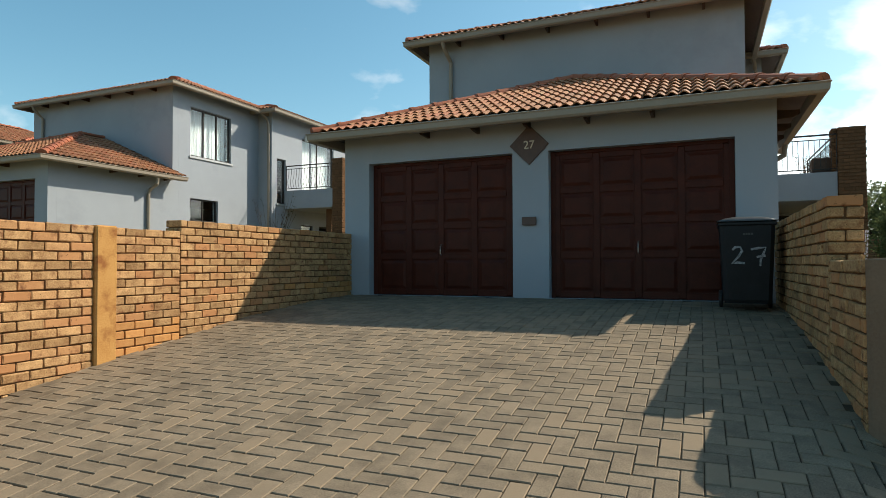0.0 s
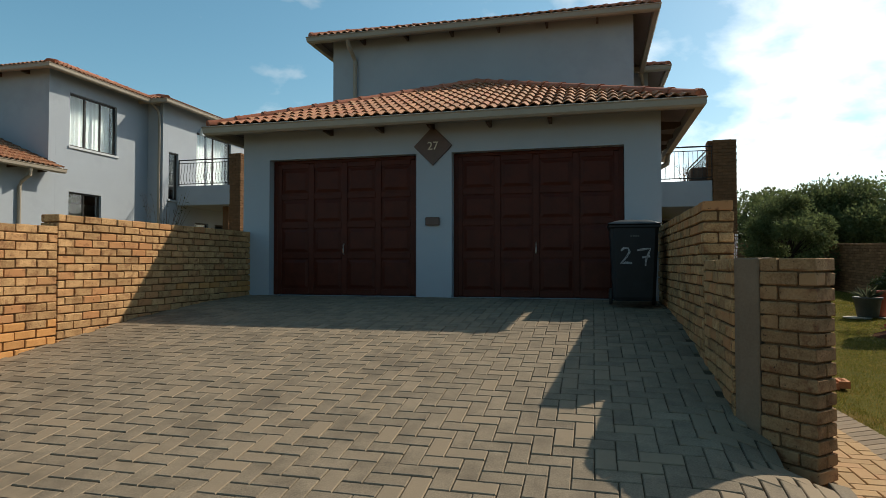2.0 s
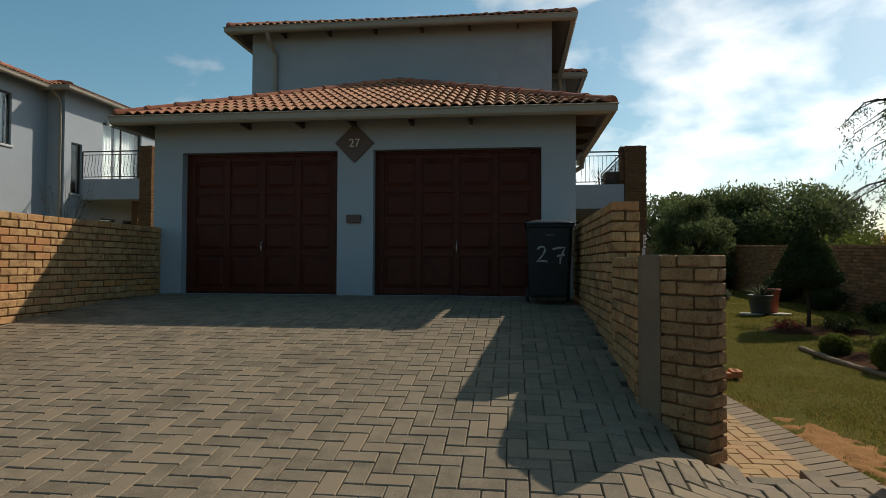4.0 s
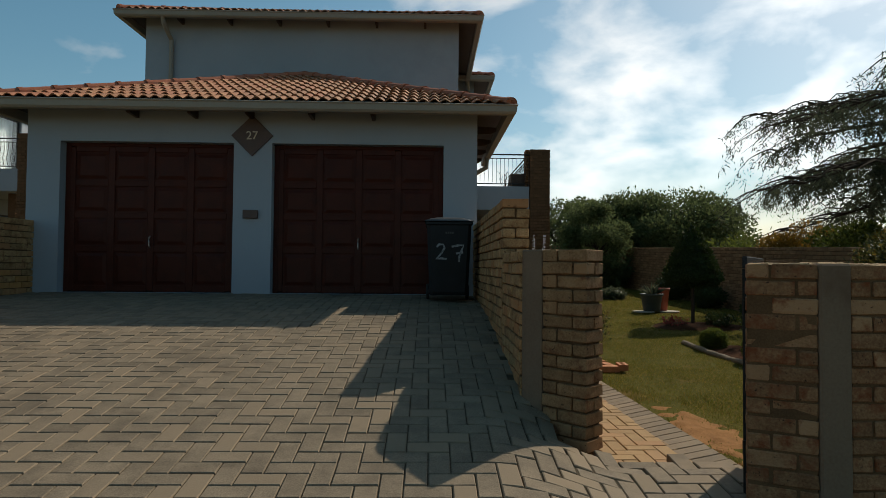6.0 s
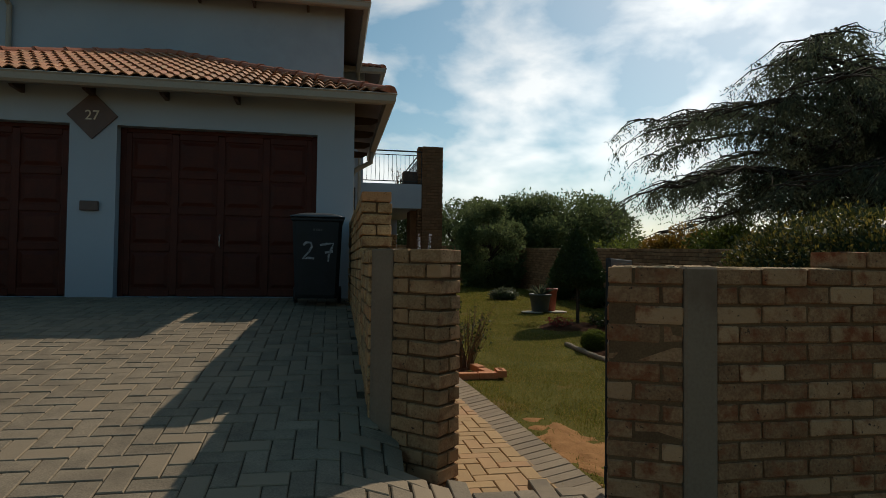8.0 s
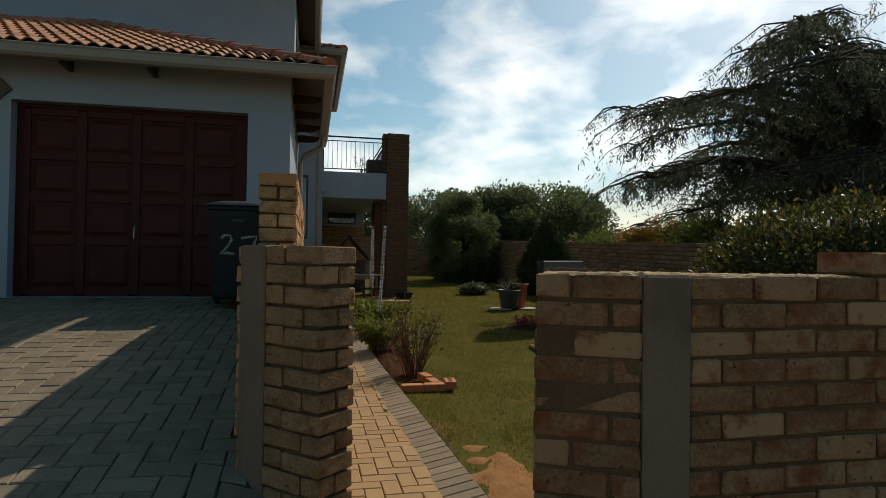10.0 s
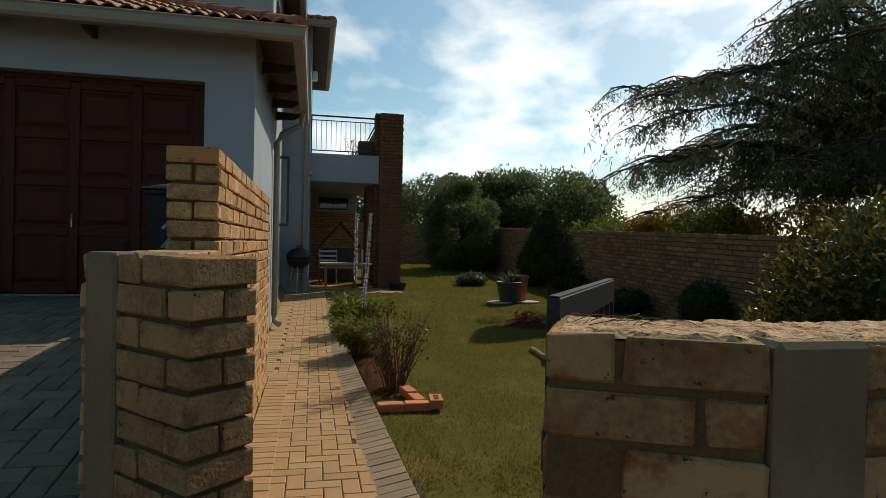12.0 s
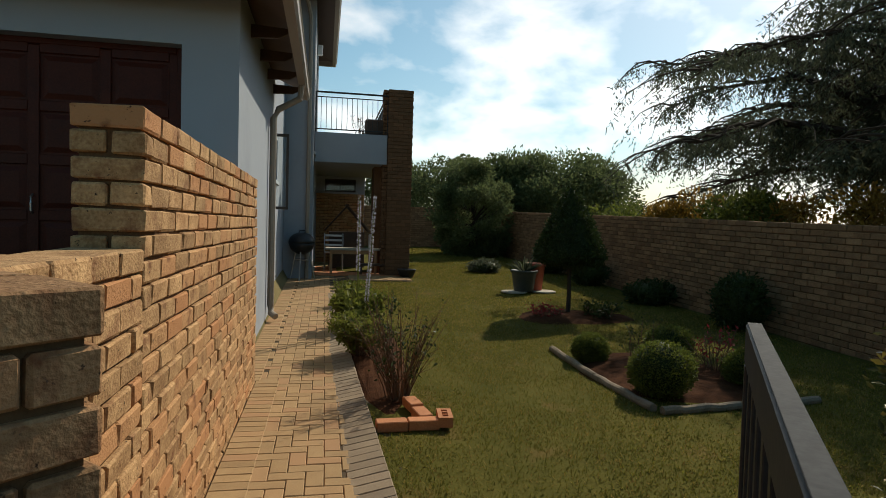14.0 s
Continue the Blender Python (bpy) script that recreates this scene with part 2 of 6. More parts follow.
M_LAWN = material("lawn_soil_and_thatch", (0.060, 0.058, 0.012), (0.115, 0.095, 0.024), 0.95, 1.5, 60, 0.6, 0.02, stain=(0.16, 0.10, 0.038), stain_scale=1.3, stain_at=0.56, spec=0.02)
M_SOIL = material("red_garden_soil", (0.040, 0.016, 0.008), (0.085, 0.036, 0.017), 0.97, 8, 90, 0.9, 0.02, spec=0.03)
M_GROUND = material("dry_veld_ground", (0.13, 0.11, 0.05), (0.22, 0.17, 0.08), 0.95, 0.4, 30, 0.5, 0.02, spec=0.05)
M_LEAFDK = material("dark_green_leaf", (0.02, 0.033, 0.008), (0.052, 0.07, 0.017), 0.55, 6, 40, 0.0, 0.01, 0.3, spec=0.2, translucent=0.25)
M_LEAF = material("mid_green_leaf", (0.07, 0.090, 0.015), (0.16, 0.175, 0.034), 0.55, 6, 40, 0.0, 0.01, 0.3, spec=0.2, translucent=0.45)
# paler grey-green puts distance haze into the leaf colour of the back trees
M_LEAFOAK = material("dusty_green_tree_leaf", (0.068, 0.090, 0.034), (0.15, 0.172, 0.07), 0.65, 6, 40, 0.0, 0.01, 0.3, spec=0.1, translucent=0.5)
M_SANDSOIL = material("bare_orange_sand", (0.22, 0.105, 0.04), (0.33, 0.165, 0.068), 0.95, 8, 90, 0.6, 0.01, spec=0.05)
M_LEAFYL = material("yellow_green_leaf", (0.10, 0.12, 0.02), (0.20, 0.20, 0.04), 0.5, 6, 40, 0.0, 0.01, 0.3, spec=0.2, translucent=0.5)
M_LEAFHEDGE = material("glossy_hedge_leaf", (0.030, 0.037, 0.010), (0.075, 0.078, 0.019), 0.42, 6, 40, 0.0, 0.01, 0.35, hue_piece=(0.21, 0.15, 0.032), spec=0.3, translucent=0.28)
M_LEAFGUM = material("grey_green_gum_leaf", (0.050, 0.058, 0.034), (0.118, 0.126, 0.076), 0.65, 6, 40, 0.0, 0.01, 0.3, spec=0.12, translucent=0.48)
M_LEAFOR = material("autumn_orange_leaf", (0.22, 0.11, 0.015), (0.38, 0.22, 0.03), 0.6, 6, 40, 0.0, 0.01, 0.3, translucent=0.4)
M_BARK = material("dark_tree_bark", (0.034, 0.025, 0.018), (0.07, 0.05, 0.036), 0.95, 8, 60, 0.8, 0.02, spec=0.05)
M_TWIG = material("dry_brown_twig", (0.10, 0.055, 0.03), (0.18, 0.10, 0.055), 0.85, 20, 60, 0.3, 0.005)
M_FLOWER = material("white_lavender_flower", (0.48, 0.44, 0.50), (0.66, 0.62, 0.66), 0.8, 20, 60, 0.2, 0.005, translucent=0.3)
M_REDFL = material("dark_red_flower", (0.24, 0.02, 0.025), (0.36, 0.04, 0.04), 0.7, 20, 60, 0.2, 0.005, translucent=0.3)
M_POTRED = material("red_terracotta_glaze", (0.34, 0.06, 0.03), (0.46, 0.10, 0.05), 0.55, 6, 60, 0.15, 0.003)
M_POTGREY = material("dark_green_grey_pot", (0.035, 0.04, 0.035), (0.07, 0.075, 0.065), 0.6, 6, 60, 0.15, 0.003)
M_STONE = material("pale_stepping_stone", (0.34, 0.29, 0.22), (0.46, 0.40, 0.31), 0.9, 6, 80, 0.4, 0.005)
M_LOG = material("grey_timber_edging_pole", (0.16, 0.12, 0.08), (0.28, 0.215, 0.15), 0.85, 12, 90, 0.5, 0.006, spec=0.15)
M_REDBRICK = material("orange_red_loose_brick", (0.40, 0.14, 0.05), (0.54, 0.22, 0.09), 0.85, 9, 90, 0.5, 0.006, 0.1)
M_WOODTABLE = material("varnished_pine_board", (0.30, 0.15, 0.06), (0.42, 0.23, 0.10), 0.5, 8, 60, 0.2, 0.003)
M_GLASSDARK = bpy.data.materials.new("window_glass")
M_GLASSDARK.use_nodes = True
_b = M_GLASSDARK.node_tree.nodes["Principled BSDF"]
socket(_b, "Base Color", (0.9, 0.95, 0.95, 1)), socket(_b, "Roughness", 0.02), socket(_b, "Transmission Weight", 1.0), socket(_b, "IOR", 1.45)


# ---- mesh helpers ----
def link_mesh(name, verts, faces, mat, parent=None, label="", m=None, smooth=False):
    me = bpy.data.meshes.new(name)
    me.from_pydata(verts, [], faces)
    me.materials.append(mat)
    if smooth:
        me.polygons.foreach_set("use_smooth", [True] * len(me.polygons))
    me.update()
    ob = new(name, me)
    if parent is not None:
        ob.parent = parent
    if m is not None:
        ob.matrix_basis = m
    if label:
        ob["label"] = label
    return ob


def share(ob, m, parent):
    """Another object on the same mesh."""
    o = new(ob.name.split(".")[0], ob.data)
    o.parent = parent
    o.matrix_basis = m
    return o


def part(name, bm, mat, parent, label="", smooth=False):
    me = bpy.data.meshes.new(name)
    bm.normal_update()
    bm.to_mesh(me)
    bm.free()
    me.materials.append(mat)
    if smooth:
        me.polygons.foreach_set("use_smooth", [True] * len(me.polygons))
    ob = new(name, me)
    if parent is not None:
        ob.parent = parent
    if label:
        ob["label"] = label
    return ob


def thing(name, label, category, group="", at=(0, 0, 0), kind=""):
    ob = new(name)
    ob.location = at
    return tagged(ob, label, category, group, kind)


def add_box(bm, lo, hi, bevel=0.0, m=None):
    vs = [bm.verts.new((x, y, z)) for z in (lo[2], hi[2]) for y in (lo[1], hi[1]) for x in (lo[0], hi[0])]
    fs = [bm.faces.new([vs[i] for i in f]) for f in ((0, 2, 3, 1), (4, 5, 7, 6), (0, 1, 5, 4), (2, 6, 7, 3), (0, 4, 6, 2), (1, 3, 7, 5))]
    if bevel:
        es = {e for f in fs for e in f.edges}
        r = bmesh.ops.bevel(bm, geom=list(es), offset=bevel, segments=1, affect="EDGES", profile=0.5)
        vs = list({v for f in r["faces"] for v in f.verts} | {v for v in vs if v.is_valid})
    if m is not None:
        bmesh.ops.transform(bm, matrix=m, verts=vs)
    return vs


def box(lo, hi, bevel=0.0, m=None):
    bm = bmesh.new()
    add_box(bm, lo, hi, bevel, m)
    return bm


def add_tube(bm, pts, radii, sides=8, cap=True):
    """A tapered tube along points."""
    rings = []
    up = Vector((0.13, 0.27, 1)).normalized()
    pts = [Vector(p) for p in pts]
    for i, p in enumerate(pts):
        d = (pts[min(i + 1, len(pts) - 1)] - pts[max(i - 1, 0)]).normalized()
        a = d.cross(up)
        if a.length < 1e-3:
            a = d.cross(Vector((1, 0, 0)))
        a.normalize()
        b = d.cross(a)
        r = radii[i] if not isinstance(radii, (int, float)) else radii
        rings.append([bm.verts.new(p + a * r * math.cos(2 * math.pi * k / sides) + b * r * math.sin(2 * math.pi * k / sides)) for k in range(sides)])
    for r0, r1 in zip(rings, rings[1:]):
        for k in range(sides):
            bm.faces.new((r0[k], r0[(k + 1) % sides], r1[(k + 1) % sides], r1[k]))
    if cap:
        bm.faces.new(rings[0][::-1])
        bm.faces.new(rings[-1])


def tube(pts, radii, sides=8):
    bm = bmesh.new()
    add_tube(bm, pts, radii, sides)
    return bm


def lathe(profile, sides=24):
    """A turned body from (radius, height) pairs."""
    bm = bmesh.new()
    rings = [[bm.verts.new((r * math.cos(2 * math.pi * k / sides), r * math.sin(2 * math.pi * k / sides), z)) for k in range(sides)] for r, z in profile]
    for a, b in zip(rings, rings[1:]):
        for k in range(sides):
            bm.faces.new((a[k], a[(k + 1) % sides], b[(k + 1) % sides], b[k]))
    bm.faces.new(rings[0][::-1])
    bm.faces.new(rings[-1])
    return bm


def smooth_step(a, b, v):
    t = min(1.0, max(0.0, (v - a) / (b - a)))
    return t * t * (3 - 2 * t)


def interp(v, table):
    if v >= table[0][0]:
        return table[0][1]
    for (a, za), (b, zb) in zip(table, table[1:]):
        if v >= b:
            return zb + (za - zb) * (v - b) / (a - b)
    return table[-1][1]


# ---- levels ----
DRIVE = ((0.0, 0.0), (-1.2, -0.045), (-2.5, -0.154), (-4.5, -0.43), (-5.5, -0.59), (-8.7, -1.05), (-12.0, -1.45), (-16.0, -1.6))
PATH_Z = -0.84


def drive_z(x, y):
    z = interp(y, DRIVE)
    low = min(z, -0.77 - 0.10 * max(0.0, -5.2 - y))
    z += (low - z) * smooth_step(2.85, 3.75, x) * smooth_step(-4.1, -5.0, y)
    return z


def garden_z(x, y):
    return PATH_Z + 0.03 * max(0.0, y)
# ---- ground: one sheet to the horizon ----
def ground_z(x, y):
    if (x > 3.3 and y > -5.5) or (x > 3.05 and y > -0.3):
        return garden_z(x, y) - 0.05
    if x > 3.3:
        return min(drive_z(x, y), PATH_Z) - 0.25
    if x < -3.2:
        return drive_z(-3.2, y) - 0.09 + 0.055 * min(20.0, -3.2 - x)
    return drive_z(x, y) - 0.25


def build_ground():
    xs = [-900, -300, -120, -60, -40, -30, -24, -20, -16, -12, -9, -6, -4, -3.26, -3.12, -2.5, -1.5, -0.5, 0.5, 1.5, 2.3, 2.7, 3.0, 3.24, 3.34, 3.7, 4.2, 5, 6, 7, 8, 9, 10, 11, 14, 20, 30, 60, 120, 300, 900]
    ys = [-900, -300, -120, -60, -30, -20, -16, -12, -10, -8.7, -7.6, -6.6, -5.9, -5.55, -5.45, -5.0, -4.5, -4, -3.5, -3, -2.5, -2, -1.2, -0.5, 0.1, 1, 2, 4, 6, 9, 12, 16, 20, 26, 34, 60, 120, 300, 900]
    def far(x, y):
        yy = max(-16.0, min(22.0, y))
        return ground_z(x, yy)
    verts = [(x, y, far(x, y)) for y in ys for x in xs]
    n = len(xs)
    faces = [(j * n + i, j * n + i + 1, (j + 1) * n + i + 1, (j + 1) * n + i) for j in range(len(ys) - 1) for i in range(n - 1)]
    tagged(link_mesh("ground", verts, faces, M_GROUND), "dry grassy ground running out to the horizon", "ground", kind="structure")


build_ground()


def sheet(name, x0, x1, y0, y1, nx, ny, zf, mat, label, category):
    verts = [(x0 + (x1 - x0) * i / nx, y0 + (y1 - y0) * j / ny, zf(x0 + (x1 - x0) * i / nx, y0 + (y1 - y0) * j / ny)) for j in range(ny + 1) for i in range(nx + 1)]
    faces = [(j * (nx + 1) + i, j * (nx + 1) + i + 1, (j + 1) * (nx + 1) + i + 1, (j + 1) * (nx + 1) + i) for j in range(ny) for i in range(nx)]
    return tagged(link_mesh(name, verts, faces, mat), label, category, kind="structure")


driveway = sheet("driveway", -3.02, 3.24, -12.0, 0.3, 40, 80, lambda x, y: drive_z(x, y) - 0.010, M_JOINT, "sloping driveway of grey-brown herringbone concrete pavers", "driveway")
apron = sheet("gate_pavement", 3.24, 4.5, -12.0, -5.15, 12, 50, lambda x, y: drive_z(x, y) - 0.010, M_JOINT, "paved strip before the garden gate", "pavement")
lawn = sheet("lawn", 4.28, 10.3, -5.4, 20.0, 60, 200, lambda x, y: garden_z(x, y) + 0.012 * noise.noise((x * 1.3, y * 1.3, 0)), M_LAWN, "mown kikuyu lawn with bare sandy patches", "lawn")
path_base = sheet("garden_path", 3.2, 4.45, -5.15, 9.5, 12, 100, lambda x, y: garden_z(x, y) + 0.002, M_JOINT, "tan herringbone brick path beside the house", "path")


# ---- paving ----
def chamfer_block(lx, ly, lz, c=0.005):
    """A paver or brick with its top edges chamfered; origin at the middle of its base."""
    x, y = lx / 2, ly / 2
    v = [(-x, -y, 0), (x, -y, 0), (x, y, 0), (-x, y, 0), (-x, -y, lz - c), (x, -y, lz - c), (x, y, lz - c), (-x, y, lz - c),
         (-x + c, -y + c, lz), (x - c, -y + c, lz), (x - c, y - c, lz), (-x + c, y - c, lz)]
    f = [(0, 1, 5, 4), (1, 2, 6, 5), (2, 3, 7, 6), (3, 0, 4, 7), (4, 5, 9, 8), (5, 6, 10, 9), (6, 7, 11, 10), (7, 4, 8, 11), (8, 9, 10, 11)]
    return v, f


def tilt(x, y, zf, turn=0.0):
    """The pose of a piece lying on a sloping surface."""
    e = 0.08
    nrm = Vector((-(zf(x + e, y) - zf(x - e, y)) / (2 * e), -(zf(x, y + e) - zf(x, y - e)) / (2 * e), 1)).normalized()
    q = Vector((0, 0, 1)).rotation_difference(nrm).to_matrix().to_4x4()
    return Matrix.Translation((x, y, zf(x, y))) @ q @ pose(0, 0, 0, 0, 0, turn)


def herringbone(cell, x0, x1, y0, y1, ox=0.0, oy=0.0):
    """Middles and turns of 2 x 1 pavers in a right-angled herringbone."""
    outl = []
    n0, n1 = int((y0 - oy) / cell) - 3, int((y1 - oy) / cell) + 3
    m0, m1 = int((x0 - ox) / cell) - 6, int((x1 - ox) / cell) + 6
    for j in range(n0, n1):
        for i in range(m0, m1):
            k = (i - j) % 4
            if k == 0:
                outl.append((ox + (i + 1) * cell, oy + (j + 0.5) * cell, 0.0))
            elif k == 3:
                outl.append((ox + (i + 0.5) * cell, oy + (j + 1) * cell, 90.0))
    return [(x, y, a) for x, y, a in outl if x0 <= x <= x1 and y0 <= y <= y1]


def lay(parent, places, zf, size, mat, near, name="paver"):
    """Lay pavers: those for which near() holds as parts, the rest joined."""
    rng = random.Random(5)
    v, f = chamfer_block(size[0], size[1], 0.05)
    first, count = None, 0
    jv, jf = [], []
    for x, y, a in places:
        m = tilt(x, y, zf, a + rng.uniform(-0.7, 0.7)) @ Matrix.Translation((rng.uniform(-0.001, 0.001), 0, -0.05 + rng.uniform(-0.002, 0.002)))
        if count < 300 and near(x, y):
            count += 1
            if first is None:
                first = link_mesh(name, v, f, mat, parent, m=m)
            else:
                share(first, m, parent)
        else:
            b = len(jv)
            jv += [tuple(m @ Vector(p)) for p in v]
            jf += [tuple(b + i for i in q) for q in f]
    if jf:
        tagged(link_mesh(name + "_field", jv, jf, mat, parent), kind="stuff")


# ---- brick walls ----
BL, BH, PX, PZ = 0.222, 0.074, 0.233, 0.086


def brick_run(parent, start, end, thick, top, base, mat, side=1, near=300, stained=None, ends=(False, False), shift=0, far=False, core=True, slope=0.0, rec=0.018):
    """A wall of bricks from start to end (x, y). top: height at the start (slope per metre); base(s): bottom height along it. The wall lies to the right of the way from start to end (side=1) by thick."""
    p0, p1 = Vector((*start, 0)), Vector((*end, 0))
    d = (p1 - p0)
    length = d.length
    d.normalize()
    nrm = Vector((d.y, -d.x, 0)) * side
    rng = random.Random(int(abs(start[0] * 991 + start[1] * 377) * 10) + 3)
    low = min(base(length * i / 20) for i in range(21)) - 0.25
    if core:
        c0, c1 = p0 + d * rec, p1 - d * rec
        a, b = c0 + nrm * rec, c0 + nrm * (thick - rec)
        e, g = c1 + nrm * rec, c1 + nrm * (thick - rec)
        zt0, zt1 = top - 0.008, top + slope * length - 0.008
        vs = [(a.x, a.y, low), (b.x, b.y, low), (g.x, g.y, low), (e.x, e.y, low), (a.x, a.y, zt0), (b.x, b.y, zt0), (g.x, g.y, zt1), (e.x, e.y, zt1)]
        link_mesh("mortar", vs, [(0, 1, 2, 3), (4, 7, 6, 5), (0, 4, 5, 1), (1, 5, 6, 2), (2, 6, 7, 3), (3, 7, 4, 0)], M_MORTAR, parent)
    meshes = {}
    jv, jf, count = [], [], 0
    leaf = (thick - 0.011) / 2
    ang = math.degrees(math.atan2(d.y, d.x))
    rows = int((top + abs(slope) * length - low) / PZ) + 1
    for r in range(rows):
        s = -PX / 2 if (r + shift) % 2 else 0.0
        z = top - (r + 1) * PZ + (PZ - BH)
        while s < length - 0.03:
            a, b = max(0.0, s), min(length, s + BL)
            if b - a > 0.05:
                mid = (a + b) / 2
                zz = z + slope * mid
                if zz + BH > base(mid) - 0.05:
                    through_brick = r == 0 or (r % 2 == 0 and (a == 0.0 or b >= length - 1e-6))
                    for leafno in (0,) if through_brick else (0, 1):
                        off = thick / 2 if through_brick else leaf / 2 if leafno == 0 else thick - leaf / 2
                        wide = thick if through_brick else leaf
                        pos = p0 + d * mid + nrm * off
                        j = 0.0045
                        m = Matrix.Translation((pos.x, pos.y, zz + rng.uniform(-0.003, 0.003))) @ pose(0, 0, 0, rng.uniform(-0.6, 0.6), math.degrees(-math.atan(slope)) + rng.uniform(-0.3, 0.3), ang + rng.uniform(-0.5, 0.5)) @ Matrix.Translation((0, rng.uniform(-j, j), 0))
                        low_course = stained is not None and zz - base(mid) < 0.16 + 0.16 * rng.random()
                        skin = stained if low_course else mat
                        turn = rng.randrange(4)
                        key = (round(b - a, 2), low_course, through_brick, turn)
                        if key not in meshes:
                            meshes[key] = brick_mesh(b - a, wide, BH, 0.006, turn + 1)
                        me = meshes[key]
                        if count < near:
                            if isinstance(me, tuple):
                                ob = link_mesh("brick", me[0], me[1], skin, parent, m=m)
                                meshes[key] = ob
                            else:
                                share(me, m, parent)
                            count += 1
                        else:
                            data = me if isinstance(me, tuple) else brick_mesh(b - a, wide, BH, 0.006, turn + 1)
                            k = len(jv)
                            jv += [tuple(m @ Vector(p)) for p in data[0]]
                            jf += [tuple(k + i for i in q) for q in data[1]]
            s += PX
    if jf:
        tagged(link_mesh("brickwork", jv, jf, mat, parent), kind="stuff")


def brick_mesh(lx, ly, lz, c=0.005, uneven=0):
    """A brick with chamfered edges; uneven seeds its chipped, wavering corners."""
    x, y = lx / 2, ly / 2
    rng = random.Random(uneven * 17 + int(lx * 1000))
    bm = bmesh.new()
    add_box(bm, (-x, -y, 0), (x, y, lz), c)
    bm.verts.index_update()
    e = 0.0028 if uneven else 0.0
    v = [tuple(k + rng.uniform(-e, e) for k in q.co) for q in bm.verts]
    f = [tuple(q.index for q in p.verts) for p in bm.faces]
    bm.free()
    return v, f


def wall_thing(name, label):
    return tagged(new(name), label, "wall", kind="structure")


# ---- house ----
def tile_field(verts, faces, inside, o, u, v, nu, rows, step=0.15, gauge=0.33, amp=0.042):
    """Overlapping rolled tiles on a slope: o is the eave's start, u the way along it, v the way up. inside(row distance) gives the span along u."""
    nrm = u.cross(v).normalized()
    for r in range(rows):
        a0, a1 = inside(r * gauge)
        b0, b1 = inside((r + 1) * gauge + 0.04)
        n = int(nu / (2 * step))
        for k in range(n + 1):
            s0, s1 = k * 2 * step, (k + 1) * 2 * step - 0.004
            if s1 < a0 + 0.01 or s0 > a1 - 0.01:
                continue
            base = len(verts)
            cols = 13
            for row, (w, lift, lo, hi) in enumerate(((r * gauge + 0.004, 0.014, a0, a1), (r * gauge, 0.030, a0, a1), ((r + 1) * gauge + 0.04, 0.002, b0, b1))):
                for c in range(cols):
                    s = s0 + (s1 - s0) * c / (cols - 1)
                    h = amp * (0.5 - 0.5 * math.cos(2 * math.pi * s / step))
                    h = amp * (h / amp) ** 0.75 if h > 0 else 0
                    sc = min(max(s, lo), hi)
                    p = o + u * sc + v * w + nrm * (h + lift + 0.010)
                    verts.append(tuple(p))
            for row in range(2):
                for c in range(cols - 1):
                    i = base + row * cols + c
                    faces.append((i, i + 1, i + cols + 1, i + cols))


def ridge_caps(parent, p0, p1, r=0.11, piece=0.42, mat=None):
    p0, p1 = Vector(p0), Vector(p1)
    d = p1 - p0
    n = max(1, int(d.length / piece))
    d.normalize()
    side = d.cross(Vector((0, 0, 1))).normalized()
    up = side.cross(d).normalized()
    step = (p1 - p0).length / n
    vs, fs = [], []
    for k, (w, rr) in enumerate(((0.0, r * 1.12), (0.06, r * 1.12), (0.061, r), (step + 0.05, r * 0.94))):
        for i in range(9):
            a = math.pi * i / 8
            p = d * w + side * (rr * math.cos(a)) + up * (rr * 0.8 * math.sin(a) - 0.03)
            vs.append(tuple(p))
    for k in range(3):
        for i in range(8):
            fs.append((k * 9 + i, k * 9 + i + 1, (k + 1) * 9 + i + 1, (k + 1) * 9 + i))
    fs.append(tuple(range(9)))
    first = None
    for k in range(n):
        m = Matrix.Translation(p0 + d * (k * step))
        if first is None:
            first = link_mesh("ridge_tile", vs, fs, mat or M_RIDGE, parent, m=m)
        else:
            share(first, m, parent)


